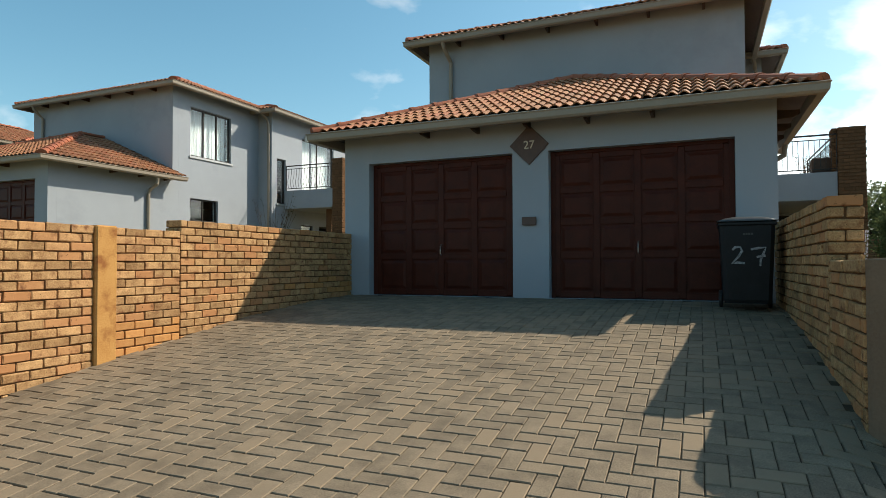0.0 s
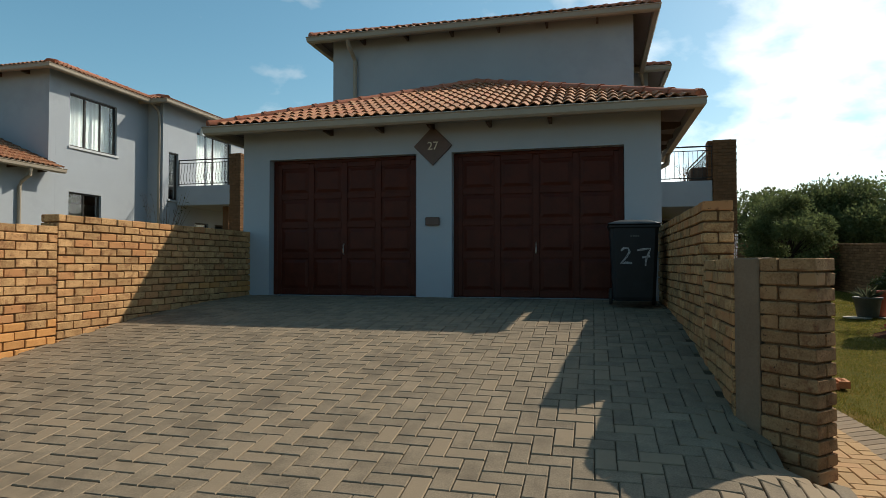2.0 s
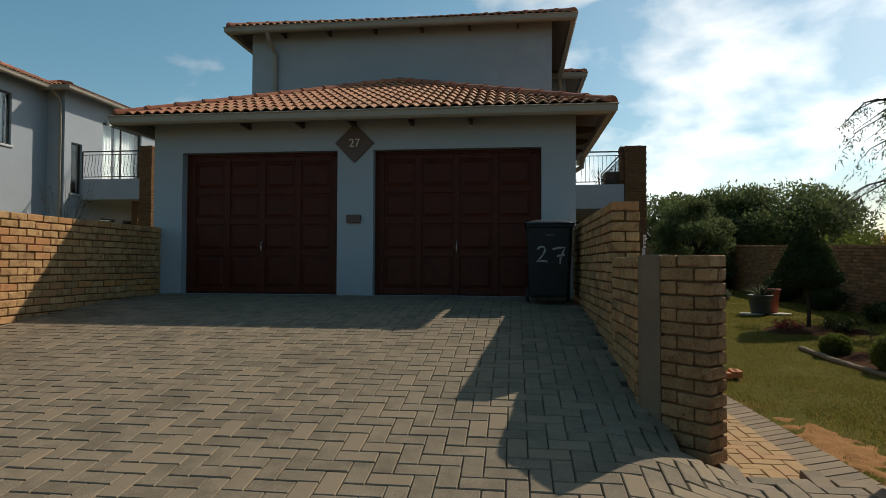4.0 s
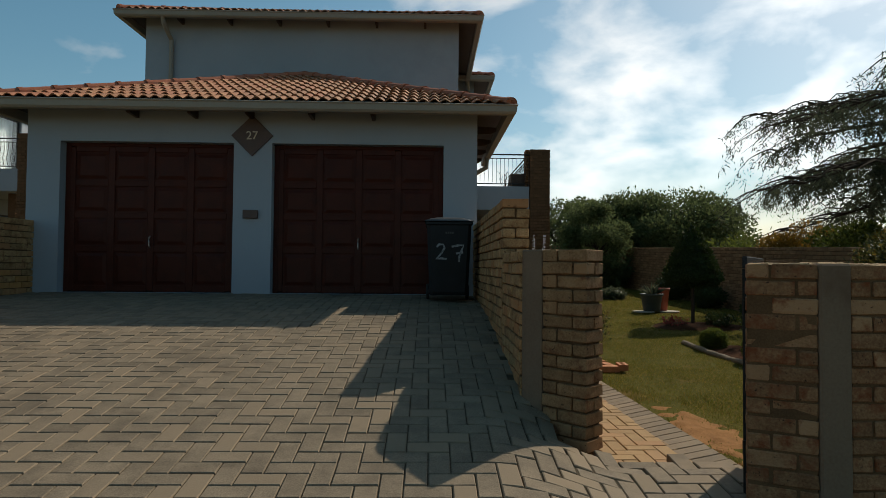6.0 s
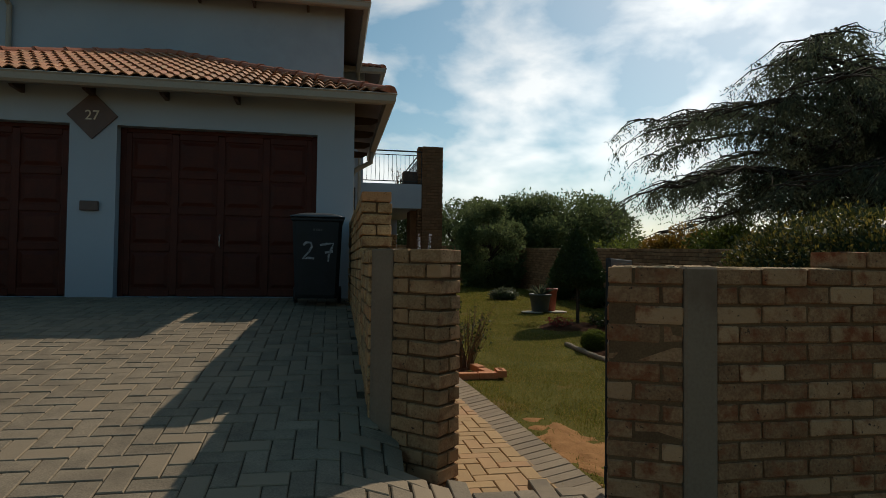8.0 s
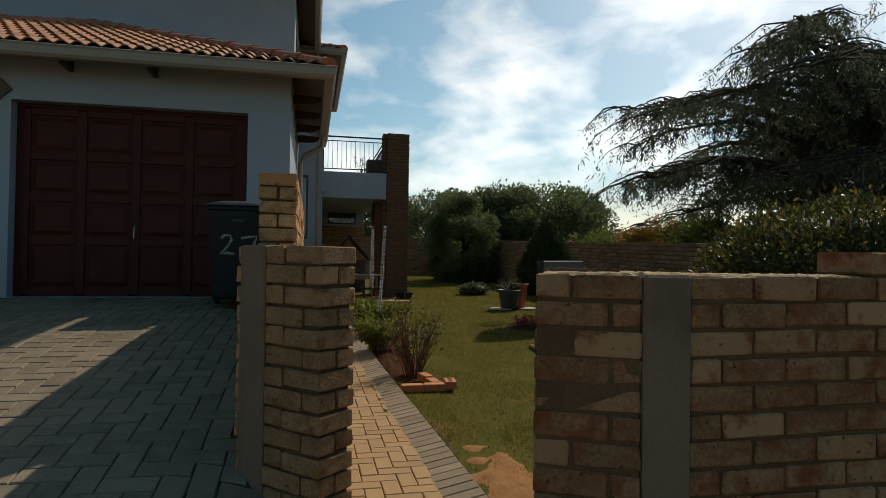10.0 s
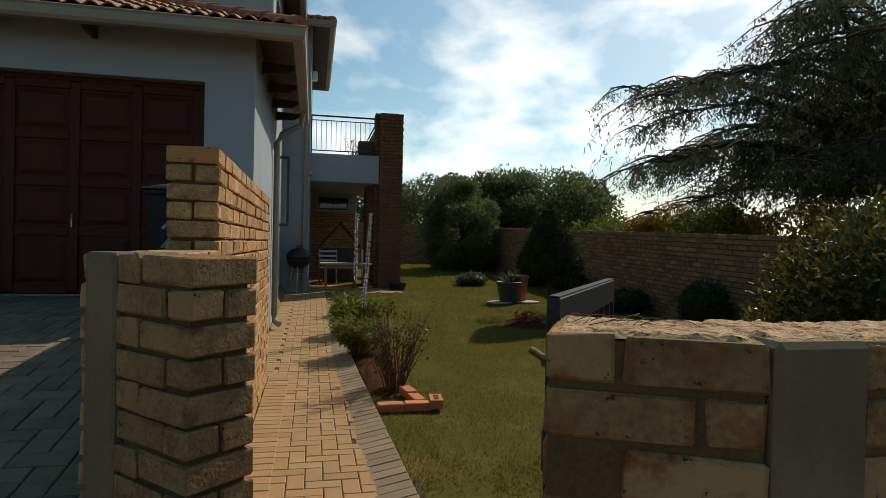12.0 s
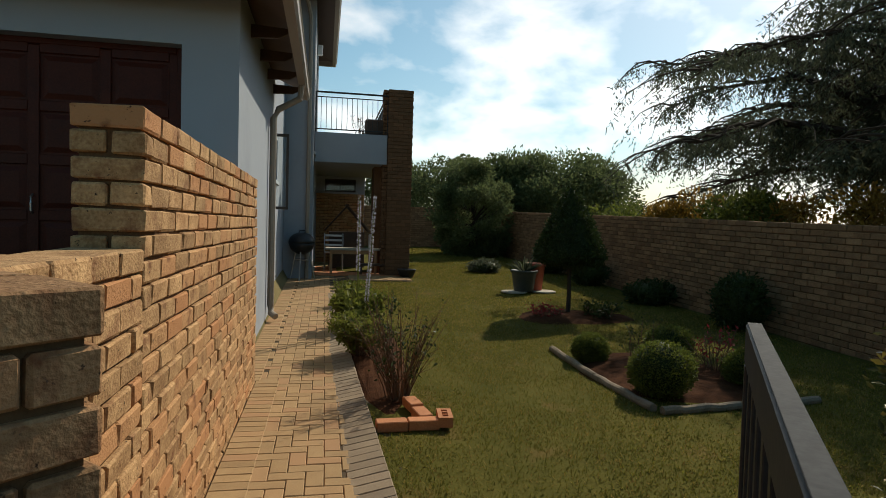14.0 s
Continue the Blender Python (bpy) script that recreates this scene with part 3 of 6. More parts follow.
def hip_roof(house, name, x0, x1, y0, y1, z, pitch, back, label):
    """A hipped roof over the eaves' rectangle: hips at the front, its ridge along y to the back (a hip there too if back)."""
    half = (x1 - x0) / 2
    rise = half * math.tan(pitch)
    xm = (x0 + x1) / 2
    ya, yb = min(y0 + half, y1) if not back else y0 + half, (y1 - half if back else y1)
    apex, end = (xm, ya, z + rise), (xm, yb, z + rise)
    # underlay planes
    vs = [(x0, y0, z), (x1, y0, z), (x1, y1, z), (x0, y1, z), apex, end]
    fs = [(0, 1, 4), (1, 2, 5, 4), (3, 0, 4, 5)] + ([(2, 3, 5)] if back else [])
    roof = link_mesh(name, vs, fs, M_SOFFIT, house, label)
    verts, faces = [], []
    cs, sn = math.cos(pitch), math.sin(pitch)
    wide, deep = x1 - x0, y1 - y0
    rows = int(half / cs / 0.33)
    tile_field(verts, faces, lambda w: (w * cs, wide - w * cs), Vector((x0, y0, z)), Vector((1, 0, 0)), Vector((0, cs, sn)), wide, rows)
    bk = (lambda w: deep - w * cs) if back else (lambda w: deep)
    tile_field(verts, faces, lambda w: (w * cs, bk(w)), Vector((x1, y0, z)), Vector((0, 1, 0)), Vector((-cs, 0, sn)), deep, rows)
    bk2 = (lambda w: w * cs) if back else (lambda w: 0.0)
    tile_field(verts, faces, lambda w: (bk2(w), deep - w * cs), Vector((x0, y1, z)), Vector((0, -1, 0)), Vector((cs, 0, sn)), deep, rows)
    if back:
        tile_field(verts, faces, lambda w: (w * cs, wide - w * cs), Vector((x1, y1, z)), Vector((-1, 0, 0)), Vector((0, -cs, sn)), wide, rows)
    tagged(link_mesh("tiles", verts, faces, M_TILE, roof, smooth=False), kind="stuff")
    lift = Vector((0, 0, 0.05))
    for a, b in (((x0, y0, z), apex), ((x1, y0, z), apex), (end, apex)) + ((((x0, y1, z), end), ((x1, y1, z), end)) if back else ()):
        if (Vector(a) - Vector(b)).length > 0.5:
            ridge_caps(roof, Vector(a) + lift, Vector(b) + lift)
    # gutters with a rolled lip and fascia
    for (a, b) in (((x0, y0), (x1, y0)), ((x1, y0), (x1, y1)), ((x0, y1), (x0, y0))) + ((((x1, y1), (x0, y1)),) if back else ()):
        a3, b3 = Vector((*a, 0)), Vector((*b, 0))
        d = (b3 - a3).normalized()
        n = Vector((d.y, -d.x, 0))
        prof = [(-0.06, 0.02), (-0.06, -0.12), (0.03, -0.12), (0.055, -0.09), (0.06, -0.02), (0.075, 0.0), (0.06, 0.012), (0.045, 0.0), (0.04, -0.08), (-0.04, -0.09), (-0.04, 0.02)]
        vs, fs = [], []
        for e, q in ((a3, -1), (b3, 1)):
            for o, h in prof:
                p = e + n * o + d * q * o
                vs.append((p.x, p.y, z + h))
        k = len(prof)
        for i in range(k):
            fs.append((i, (i + 1) % k, k + (i + 1) % k, k + i))
        link_mesh("gutter", vs, fs, M_GUTTER, roof)
    return roof


def slab_wall(house, name, p0, p1, z0, z1, thick, openings=(), label="", mat=None, deep=None):
    """An upright wall from p0 to p1 with openings (s0, s1, z0, z1); it stands to the left of the way. Built of blocks round the openings in one mesh."""
    a, b = Vector((*p0, 0)), Vector((*p1, 0))
    d = (b - a)
    length = d.length
    ang = math.degrees(math.atan2(d.y, d.x))
    ss = sorted({0.0, length, *(o[0] for o in openings), *(o[1] for o in openings)})
    zs = sorted({z0, z1, *(o[2] for o in openings), *(o[3] for o in openings)})
    bm = bmesh.new()
    grid = {}
    def solid(i, j):
        if not (0 <= i < len(ss) - 1 and 0 <= j < len(zs) - 1):
            return False
        sm, zm = (ss[i] + ss[i + 1]) / 2, (zs[j] + zs[j + 1]) / 2
        return not any(o[0] < sm < o[1] and o[2] < zm < o[3] for o in openings)
    def vert(i, j, y):
        if (i, j, y) not in grid:
            grid[i, j, y] = bm.verts.new((ss[i], y, zs[j]))
        return grid[i, j, y]
    for i in range(len(ss) - 1):
        for j in range(len(zs) - 1):
            if not solid(i, j):
                continue
            bm.faces.new([vert(*q, 0) for q in ((i, j), (i + 1, j), (i + 1, j + 1), (i, j + 1))])
            bm.faces.new([vert(*q, thick) for q in ((i, j), (i, j + 1), (i + 1, j + 1), (i + 1, j))])
            for (di, dj, e0, e1) in ((-1, 0, (0, 0), (0, 1)), (1, 0, (1, 1), (1, 0)), (0, -1, (1, 0), (0, 0)), (0, 1, (0, 1), (1, 1))):
                if not solid(i + di, j + dj):
                    q0, q1 = (i + e0[0], j + e0[1]), (i + e1[0], j + e1[1])
                    bm.faces.new([vert(*q0, 0), vert(*q1, 0), vert(*q1, thick), vert(*q0, thick)])
    bmesh.ops.recalc_face_normals(bm, faces=bm.faces[:])
    bmesh.ops.transform(bm, matrix=Matrix.Translation(a) @ pose(0, 0, 0, 0, 0, ang), verts=bm.verts[:])
    return part(name, bm, mat or M_WALL, house, label)


def window_in(house, name, p0, p1, s0, s1, z0, z1, panes, curtain=True, label=""):
    """A framed window set back in the wall that runs from p0 to p1."""
    a, b = Vector((*p0, 0)), Vector((*p1, 0))
    d = b - a
    m = Matrix.Translation(a) @ pose(0, 0, 0, 0, 0, math.degrees(math.atan2(d.y, d.x)))
    bm = bmesh.new()
    w = 0.05
    for lo, hi in (((s0, 0.07, z0), (s1, 0.13, z0 + w)), ((s0, 0.07, z1 - w), (s1, 0.13, z1)), ((s0, 0.071, z0 + w), (s0 + w, 0.129, z1 - w)), ((s1 - w, 0.071, z0 + w), (s1, 0.129, z1 - w))):
        add_box(bm, lo, hi, 0.006)
    for k in range(1, panes):
        c = s0 + (s1 - s0) * k / panes
        add_box(bm, (c - 0.025, 0.072, z0 + w), (c + 0.025, 0.128, z1 - w), 0.006)
    bmesh.ops.transform(bm, matrix=m, verts=bm.verts[:])
    frame_ob = part(name, bm, M_FRAME, house, label)
    for k in range(panes):
        c0, c1 = s0 + (s1 - s0) * k / panes + 0.025, s0 + (s1 - s0) * (k + 1) / panes - 0.025
        g = part("pane", box((c0, 0.095, z0 + w - 0.01), (c1, 0.101, z1 - w + 0.01), 0, m), M_GLASSDARK, frame_ob)
        g.visible_shadow = False
    if curtain:
        bm = bmesh.new()
        n = int((s1 - s0) / 0.03)
        cols = []
        for k in range(n + 1):
            s = s0 + (s1 - s0) * k / n
            y = 0.30 + 0.025 * math.sin(s * 38) + 0.012 * math.sin(s * 91)
            cols.append((bm.verts.new((s, y, z0 - 0.1)), bm.verts.new((s, y, z1 + 0.1))))
        gap0, gap1 = 0.40, 0.47
        for k in range(n):
            if not gap0 < k / n < gap1:
                bm.faces.new((cols[k][0], cols[k + 1][0], cols[k + 1][1], cols[k][1]))
        bmesh.ops.transform(bm, matrix=m, verts=bm.verts[:])
        part("curtain", bm, M_CURTAIN, frame_ob, smooth=True)
    part("sill", box((s0 - 0.06, -0.04, z0 - 0.07), (s1 + 0.06, 0.069, z0 - 0.002), 0.006, m), M_SILL, frame_ob)
    return frame_ob


def garage_door(house, x0, x1, z1, y, m_handle=True):
    """A panelled timber tip-up door, four panels by four rows, with a frame."""
    w = x1 - x0
    door = part("garage_door", box((x0 + 0.07, y, 0.015), (x1 - 0.07, y + 0.03, z1 - 0.05)), M_DOOR, house, "mahogany-stained panelled timber garage door")
    fr = bmesh.new()
    add_box(fr, (x0 - 0.0, y - 0.03, 0.0), (x0 + 0.07, y + 0.05, z1), 0.006)
    add_box(fr, (x1 - 0.07, y - 0.03, 0.0), (x1, y + 0.05, z1), 0.006)
    add_box(fr, (x0 + 0.07, y - 0.03, z1 - 0.05), (x1 - 0.07, y + 0.05, z1), 0.006)
    part("door_frame", fr, M_DOOR, door)
    u0, u1, rows, cols = x0 + 0.09, x1 - 0.09, 4, 4
    zs = [0.05, 0.62, 1.10, 1.56, z1 - 0.08]
    cw = (u1 - u0) / cols
    for c in range(cols + 1):
        part("stile", box((u0 + c * cw - 0.045, y - 0.022, 0.02), (u0 + c * cw + 0.045, y - 0.001, z1 - 0.06), 0.005), M_DOOR, door)
    for z in zs:
        for c in range(cols):
            part("rail", box((u0 + c * cw + 0.046, y - 0.0215, z - 0.045), (u0 + (c + 1) * cw - 0.046, y - 0.0005, z + 0.045), 0.005), M_DOOR, door)
    for r in range(rows):
        for c in range(cols):
            bm = bmesh.new()
            a0, a1, b0, b1 = u0 + c * cw + 0.065, u0 + (c + 1) * cw - 0.065, zs[r] + 0.065, zs[r + 1] - 0.065
            q = [bm.verts.new(p) for p in ((a0, y, b0), (a1, y, b0), (a1, y, b1), (a0, y, b1))]
            i = 0.045
            p = [bm.verts.new(p) for p in ((a0 + i, y - 0.017, b0 + i), (a1 - i, y - 0.017, b0 + i), (a1 - i, y - 0.017, b1 - i), (a0 + i, y - 0.017, b1 - i))]
            bm.faces.new(p)
            for k in range(4):
                bm.faces.new((q[k], q[(k + 1) % 4], p[(k + 1) % 4], p[k]))
            part("panel", bm, M_DOOR, door)
    h = bmesh.new()
    xc = (x0 + x1) / 2
    add_tube(h, ((xc, y - 0.025, 0.64), (xc, y - 0.06, 0.66), (xc, y - 0.065, 0.72), (xc, y - 0.06, 0.78), (xc, y - 0.025, 0.80)), 0.010, 8)
    part("handle", h, M_STEEL, door, "bright steel pull handle")
    return door


def rafter_ends(house, pts, way, size=(0.045, 0.11), length=0.4):
    """Short sloping rafter tails under the eaves."""
    for x, y, z in pts:
        bm = bmesh.new()
        w = Vector((*way, 0)).normalized()
        s = w.cross(Vector((0, 0, 1)))
        a = Vector((x, y, z))
        prof = ((0, 0.0), (length, -0.02), (length, -0.07), (length * 0.75, -0.12), (0, -0.13))
        vs = [[bm.verts.new(a + w * o + s * t * size[0] / 2 + Vector((0, 0, h))) for o, h in prof] for t in (-1, 1)]
        bm.faces.new(vs[0]), bm.faces.new(vs[1][::-1])
        for i in range(5):
            bm.faces.new((vs[0][i], vs[1][i], vs[1][(i + 1) % 5], vs[0][(i + 1) % 5]))
        bmesh.ops.recalc_face_normals(bm, faces=bm.faces[:])
        part("rafter_end", bm, M_TIMBER, house)


GX0, GX1, UY, UX0, UX1, WX1, WY = -3.15, 3.20, 3.90, -3.36, 3.10, 3.70, 7.80
LOW = -1.0


def railing(house, p0, p1, z0, z1, n=None, wavy=True):
    a, b = Vector((*p0, 0)), Vector((*p1, 0))
    d = (b - a)
    ln = d.length
    d.normalize()
    nrm = Vector((d.y, -d.x, 0))
    rail = part("balcony_railing", tube((a + Vector((0, 0, z1)), b + Vector((0, 0, z1))), 0.022, 8), M_BLACK, house, "black wrought-iron balcony railing")
    part("rail", tube((a + Vector((0, 0, z1 - 0.11)), b + Vector((0, 0, z1 - 0.11))), 0.012, 6), M_BLACK, rail)
    part("rail", tube((a + Vector((0, 0, z0 + 0.08)), b + Vector((0, 0, z0 + 0.08))), 0.014, 6), M_BLACK, rail)
    n = n or int(ln / 0.115)
    for k in range(n + 1):
        p = a + d * (ln * k / n)
        if k in (0, n):
            part("post", tube((p + Vector((0, 0, z0 - 0.02)), p + Vector((0, 0, z1))), 0.018, 6), M_BLACK, rail)
        else:
            pts = []
            for i in range(9):
                f = i / 8
                pts.append(p + nrm * ((0.07 * math.sin(math.pi * f) * (1 if f < 0.5 else 0.6) + 0.02 * math.sin(2 * math.pi * f)) if wavy else 0) + Vector((0, 0, z0 + 0.08 + (z1 - 0.11 - z0 - 0.08) * f)))
            part("baluster", tube(pts, 0.007, 5), M_BLACK, rail)
    return rail


def build_house(label, gx0=GX0, roof_x0=-3.50, wy=WY, by=8.55, wins=(0.7, 2.5, 3.42, 4.98), low_win=(4.6, 5.8, 1.35, 2.08), narrow=(0.30, 0.80, 2.2, 3.85), glass=1.05, bx=5.36, cw=0.58):
    """gx0, roof_x0: the garage's left end and its eave; wy: the wing's front; by: the balcony's front; the rest are openings."""
    h = thing("house", label, "house")
    dl, dr, dt, t = (-2.69, -0.26), (0.28, 2.72), 2.135, 0.231
    yb = by + 4.5
    # garage storey
    slab_wall(h, "garage_wall", (gx0, 0.0), (GX1, 0.0), LOW, 2.72, 0.23, ((dl[0] - gx0, dl[1] - gx0, 0.0, dt), (dr[0] - gx0, dr[1] - gx0, 0.0, dt)))
    slab_wall(h, "side_wall", (GX1, t), (GX1, UY), LOW, 2.715, 0.23)
    slab_wall(h, "side_wall", (gx0, UY), (gx0, t), LOW, 2.715, 0.23)
    part("garage_floor", box((gx0 + 0.24, 0.0, -0.16), (GX1 - 0.24, 3.6, -0.004)), M_STRIP, h)
    part("garage_back_wall", box((gx0 + 0.24, 3.6, -0.15), (GX1 - 0.24, 3.7, 2.45)), M_WALL, h)
    for a, b in (dl, dr):
        garage_door(h, a, b, dt, 0.17)
    window_in(h, "side_window", (UX1, 0), (UX1, wy), *low_win, 2, False)
    # upper storey and the wing
    slab_wall(h, "upper_wall", (UX0, UY), (UX1, UY), LOW, 5.60, 0.23)
    slab_wall(h, "upper_side_wall", (UX1, UY + t), (UX1, wy), LOW, 5.595, 0.23, ((wins[0] - t, wins[1] - t, wins[2], wins[3]), (low_win[0] - UY - t, low_win[1] - UY - t, low_win[2], low_win[3])))
    slab_wall(h, "upper_side_wall", (UX0, yb), (UX0, UY + t), LOW, 5.595, 0.23)
    window_in(h, "upper_window", (UX1, UY), (UX1, wy), *wins, 3, True, "dark-framed three-pane window with white net curtains")
    slab_wall(h, "wing_wall", (UX1 - 0.4, wy), (WX1, wy), LOW, 5.60, 0.23)
    g0 = by - wy
    ops = ((narrow[0], narrow[1], narrow[2], narrow[3]), (g0 + glass, g0 + glass + 2.2, 2.75, 4.85), (g0 + 1.0, g0 + 1.8, -0.55, 1.5), (g0 + 2.2, g0 + 3.8, -0.55, 1.5))
    slab_wall(h, "wing_side_wall", (WX1, wy + t), (WX1, yb), LOW, 5.595, 0.23, [(o[0] - t, o[1] - t, o[2], o[3]) for o in ops])
    for o, nm, panes, cur in zip(ops, ("narrow_window", "balcony_door", "patio_door", "patio_door"), (1, 2, 1, 2), (False, True, False, False)):
        window_in(h, nm, (WX1, wy), (WX1, yb), *o, panes, cur)
    slab_wall(h, "back_wall", (WX1, yb + t), (UX0, yb + t), LOW, 5.60, 0.23)
    part("upper_floor", box((UX0 + 0.24, UY + 0.24, 2.50), (UX1 - 0.24, yb - 0.1, 2.70)), M_STRIP, h)
    # roofs
    hip_roof(h, "garage_roof", roof_x0, 3.64, -0.45, UY - 0.01, 2.60, math.radians(22.3), False, "orange clay tiles on the hipped garage roof")
    hip_roof(h, "main_roof", -3.74, 3.52, UY - 0.40, yb + 0.4, 5.47, math.radians(22), True, "orange clay tiles on the hipped main roof")
    hip_roof(h, "wing_roof", 0.6, WX1 + 0.46, wy - 0.42, yb + 0.2, 5.475, math.radians(20), True, "orange clay tiles on the small wing roof")
    rafter_ends(h, [(x, 0.0, 2.60) for x in (-1.62, -0.79, 0.0, 0.86, 1.72)], (0, -1), length=0.36)
    rafter_ends(h, [(x, UY, 5.48) for x in (-2.6, -1.6, -0.6, 0.4, 1.4, 2.4)], (0, -1), length=0.34)
    rafter_ends(h, [(GX1, y, 2.60) for y in (0.8, 1.7, 2.6, 3.5)], (1, 0), length=0.36)
    # downpipes
    part("downpipe", tube(((UX0 + 0.50, UY - 0.40, 5.40), (UX0 + 0.50, UY - 0.34, 5.26), (UX0 + 0.55, UY - 0.06, 5.0), (UX0 + 0.55, UY - 0.06, 2.9)), 0.045, 8), M_GUTTER, h)
    part("downpipe", tube(((GX1 + 0.42, 2.9, 2.5), (GX1 + 0.40, 2.9, 2.30), (GX1 + 0.12, 2.9, 2.14), (GX1 + 0.06, 2.9, 2.02), (GX1 + 0.06, 2.9, -0.52), (GX1 + 0.07, 2.86, -0.62), (GX1 + 0.14, 2.78, -0.66)), 0.045, 10), M_GUTTER, h, "taupe downpipe with a bent shoe")
    part("downpipe", tube(((UX1 + 0.40, wy - 0.38, 5.40), (UX1 + 0.45, wy - 0.10, 5.2), (WX1 - 0.1, wy - 0.06, 5.0), (WX1 - 0.1, wy - 0.06, LOW + 0.3)), 0.045, 8), M_GUTTER, h)
    part("wall_lamp", box((WX1, by + 1.2, 4.75), (WX1 + 0.14, by + 1.34, 5.0), 0.02), M_WHITE, h, "small white bulkhead lamp")
    # balcony
    part("balcony", box((WX1 + 0.001, by, 2.02), (bx, yb - 0.1, 2.70), 0.01), M_WALL, h, "plastered grey balcony slab and parapet")
    railing(h, (WX1 + 0.02, by + 0.07), (bx, by + 0.07), 2.70, 3.62)
    railing(h, (bx - 0.02, by + 0.65), (bx - 0.02, yb - 0.2), 2.70, 3.62)
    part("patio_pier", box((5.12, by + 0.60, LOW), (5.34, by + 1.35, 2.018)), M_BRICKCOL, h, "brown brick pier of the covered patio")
    # the covered patio's back: plastered wall with a window over a low brick face
    back = yb - 0.42
    slab_wall(h, "patio_back_wall", (WX1 + 0.002, back), (5.118, back), LOW, 2.018, 0.23, ((0.25, 1.15, 1.56, 1.94),))
    window_in(h, "patio_window", (WX1 + 0.002, back), (5.118, back), 0.25, 1.15, 1.56, 1.94, 2, False)
    # dark board added behind the panes so that the window looks dark
    part("shutter", box((WX1 + 0.26, back + 0.15, 1.565), (WX1 + 1.14, back + 0.18, 1.935)), M_TIMBER, h)
    dado = new("brick_face")
    dado.parent = h
    dado["label"] = "low face-brick lining on the patio wall"
    brick_run(dado, (WX1 + 0.01, back - 0.115), (5.11, back - 0.115), 0.11, 1.50, lambda s: -0.5, M_BRICK, -1, 0)
    col = new("column")
    col.parent = h
    col["label"] = "square yellow-brick balcony column"
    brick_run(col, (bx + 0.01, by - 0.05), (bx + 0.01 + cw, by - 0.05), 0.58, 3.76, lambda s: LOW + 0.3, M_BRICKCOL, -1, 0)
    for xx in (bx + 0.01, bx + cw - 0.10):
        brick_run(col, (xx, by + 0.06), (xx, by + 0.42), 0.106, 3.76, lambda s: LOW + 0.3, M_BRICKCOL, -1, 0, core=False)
    part("letterbox", box((-0.11, -0.05, 1.06), (0.10, -0.002, 1.18), 0.008), M_PLAQUE, h, "small brown letterbox plate")
    return h


house_own = build_house("grey two-storey house with double garage and orange tiled roofs")
twin = build_house("pale grey two-storey neighbouring house beyond the brick wall", bx=5.80, cw=0.42)
twin.location = (-15.6, 1.2, 0.52)
third = copy_thing(twin, Matrix.Translation((-31.4, 2.6, 0.9)))
tagged(third, "distant matching house with an orange tiled roof", "house")


def open_sash(house, x, y, z0, z1, reach):
    """A dark casement sash standing open from the wall."""
    bm = bmesh.new()
    for lo, hi in (((x, y, z0), (x + reach, y + 0.035, z0 + 0.045)), ((x, y, z1 - 0.045), (x + reach, y + 0.035, z1)), ((x, y + 0.001, z0 + 0.046), (x + 0.04, y + 0.034, z1 - 0.046)), ((x + reach - 0.04, y + 0.001, z0 + 0.046), (x + reach, y + 0.034, z1 - 0.046))):
        add_box(bm, lo, hi, 0.005)
    sash = part("window_sash", bm, M_FRAME, house, "dark casement sash standing open")
    pane = part("pane", box((x + 0.035, y + 0.014, z0 + 0.04), (x + reach - 0.035, y + 0.019, z1 - 0.04)), M_GLASSDARK, sash)
    pane.visible_shadow = False


open_sash(house_own, 3.115, 4.35, 0.82, 2.02, 0.27)


# ---- boundary walls ----
wall_right = wall_thing("wall_right", "stepped yellow-brick wall between driveway and garden")
zr = lambda s: min(drive_z(3.1, -s), garden_z(3.4, -s)) - 0.02
brick_run(wall_right, (3.15, -0.01), (3.15, -3.487), 0.225, 0.99, zr, M_BRICK, -1, 300)
brick_run(wall_right, (3.15, -3.49), (3.15, -4.50), 0.225, 0.99 - 6 * PZ + 0.045, lambda s: zr(s + 3.49), M_BRICK, -1, 200)
DW = Vector((0.70, -0.714, 0)).normalized()
SW = Vector((-DW.y, DW.x, 0))
A0 = Vector((3.185, -4.535, 0))
def wing_point(s, o):
    p = A0 + DW * s + SW * o
    return (p.x, p.y)
bm = bmesh.new()
quad = [wing_point(0.0, -0.004), wing_point(0.13, -0.004), wing_point(0.13, 0.05), wing_point(0.17, 0.05), wing_point(0.17, 0.15), wing_point(0.13, 0.15), wing_point(0.13, 0.20), wing_point(-0.03, 0.20), (3.16, -4.502)]
lo = [bm.verts.new((*q, -1.0)) for q in quad]
hi = [bm.verts.new((*q, 0.516 if 3 <= k <= 4 else 0.525)) for k, q in enumerate(quad)]
bm.faces.new(hi), bm.faces.new(lo[::-1])
for k in range(9):
    bm.faces.new((lo[k], lo[(k + 1) % 9], hi[(k + 1) % 9], hi[k]))
bmesh.ops.recalc_face_normals(bm, faces=bm.faces[:])
bmesh.ops.bevel(bm, geom=bm.edges[:], offset=0.008, segments=1, affect="EDGES")
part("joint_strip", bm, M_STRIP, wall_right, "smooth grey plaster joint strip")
brick_run(wall_right, wing_point(0.135, 0), wing_point(0.465, 0), 0.205, 0.522, lambda s: -0.85, M_BRICKEND, -1, 200, shift=1)

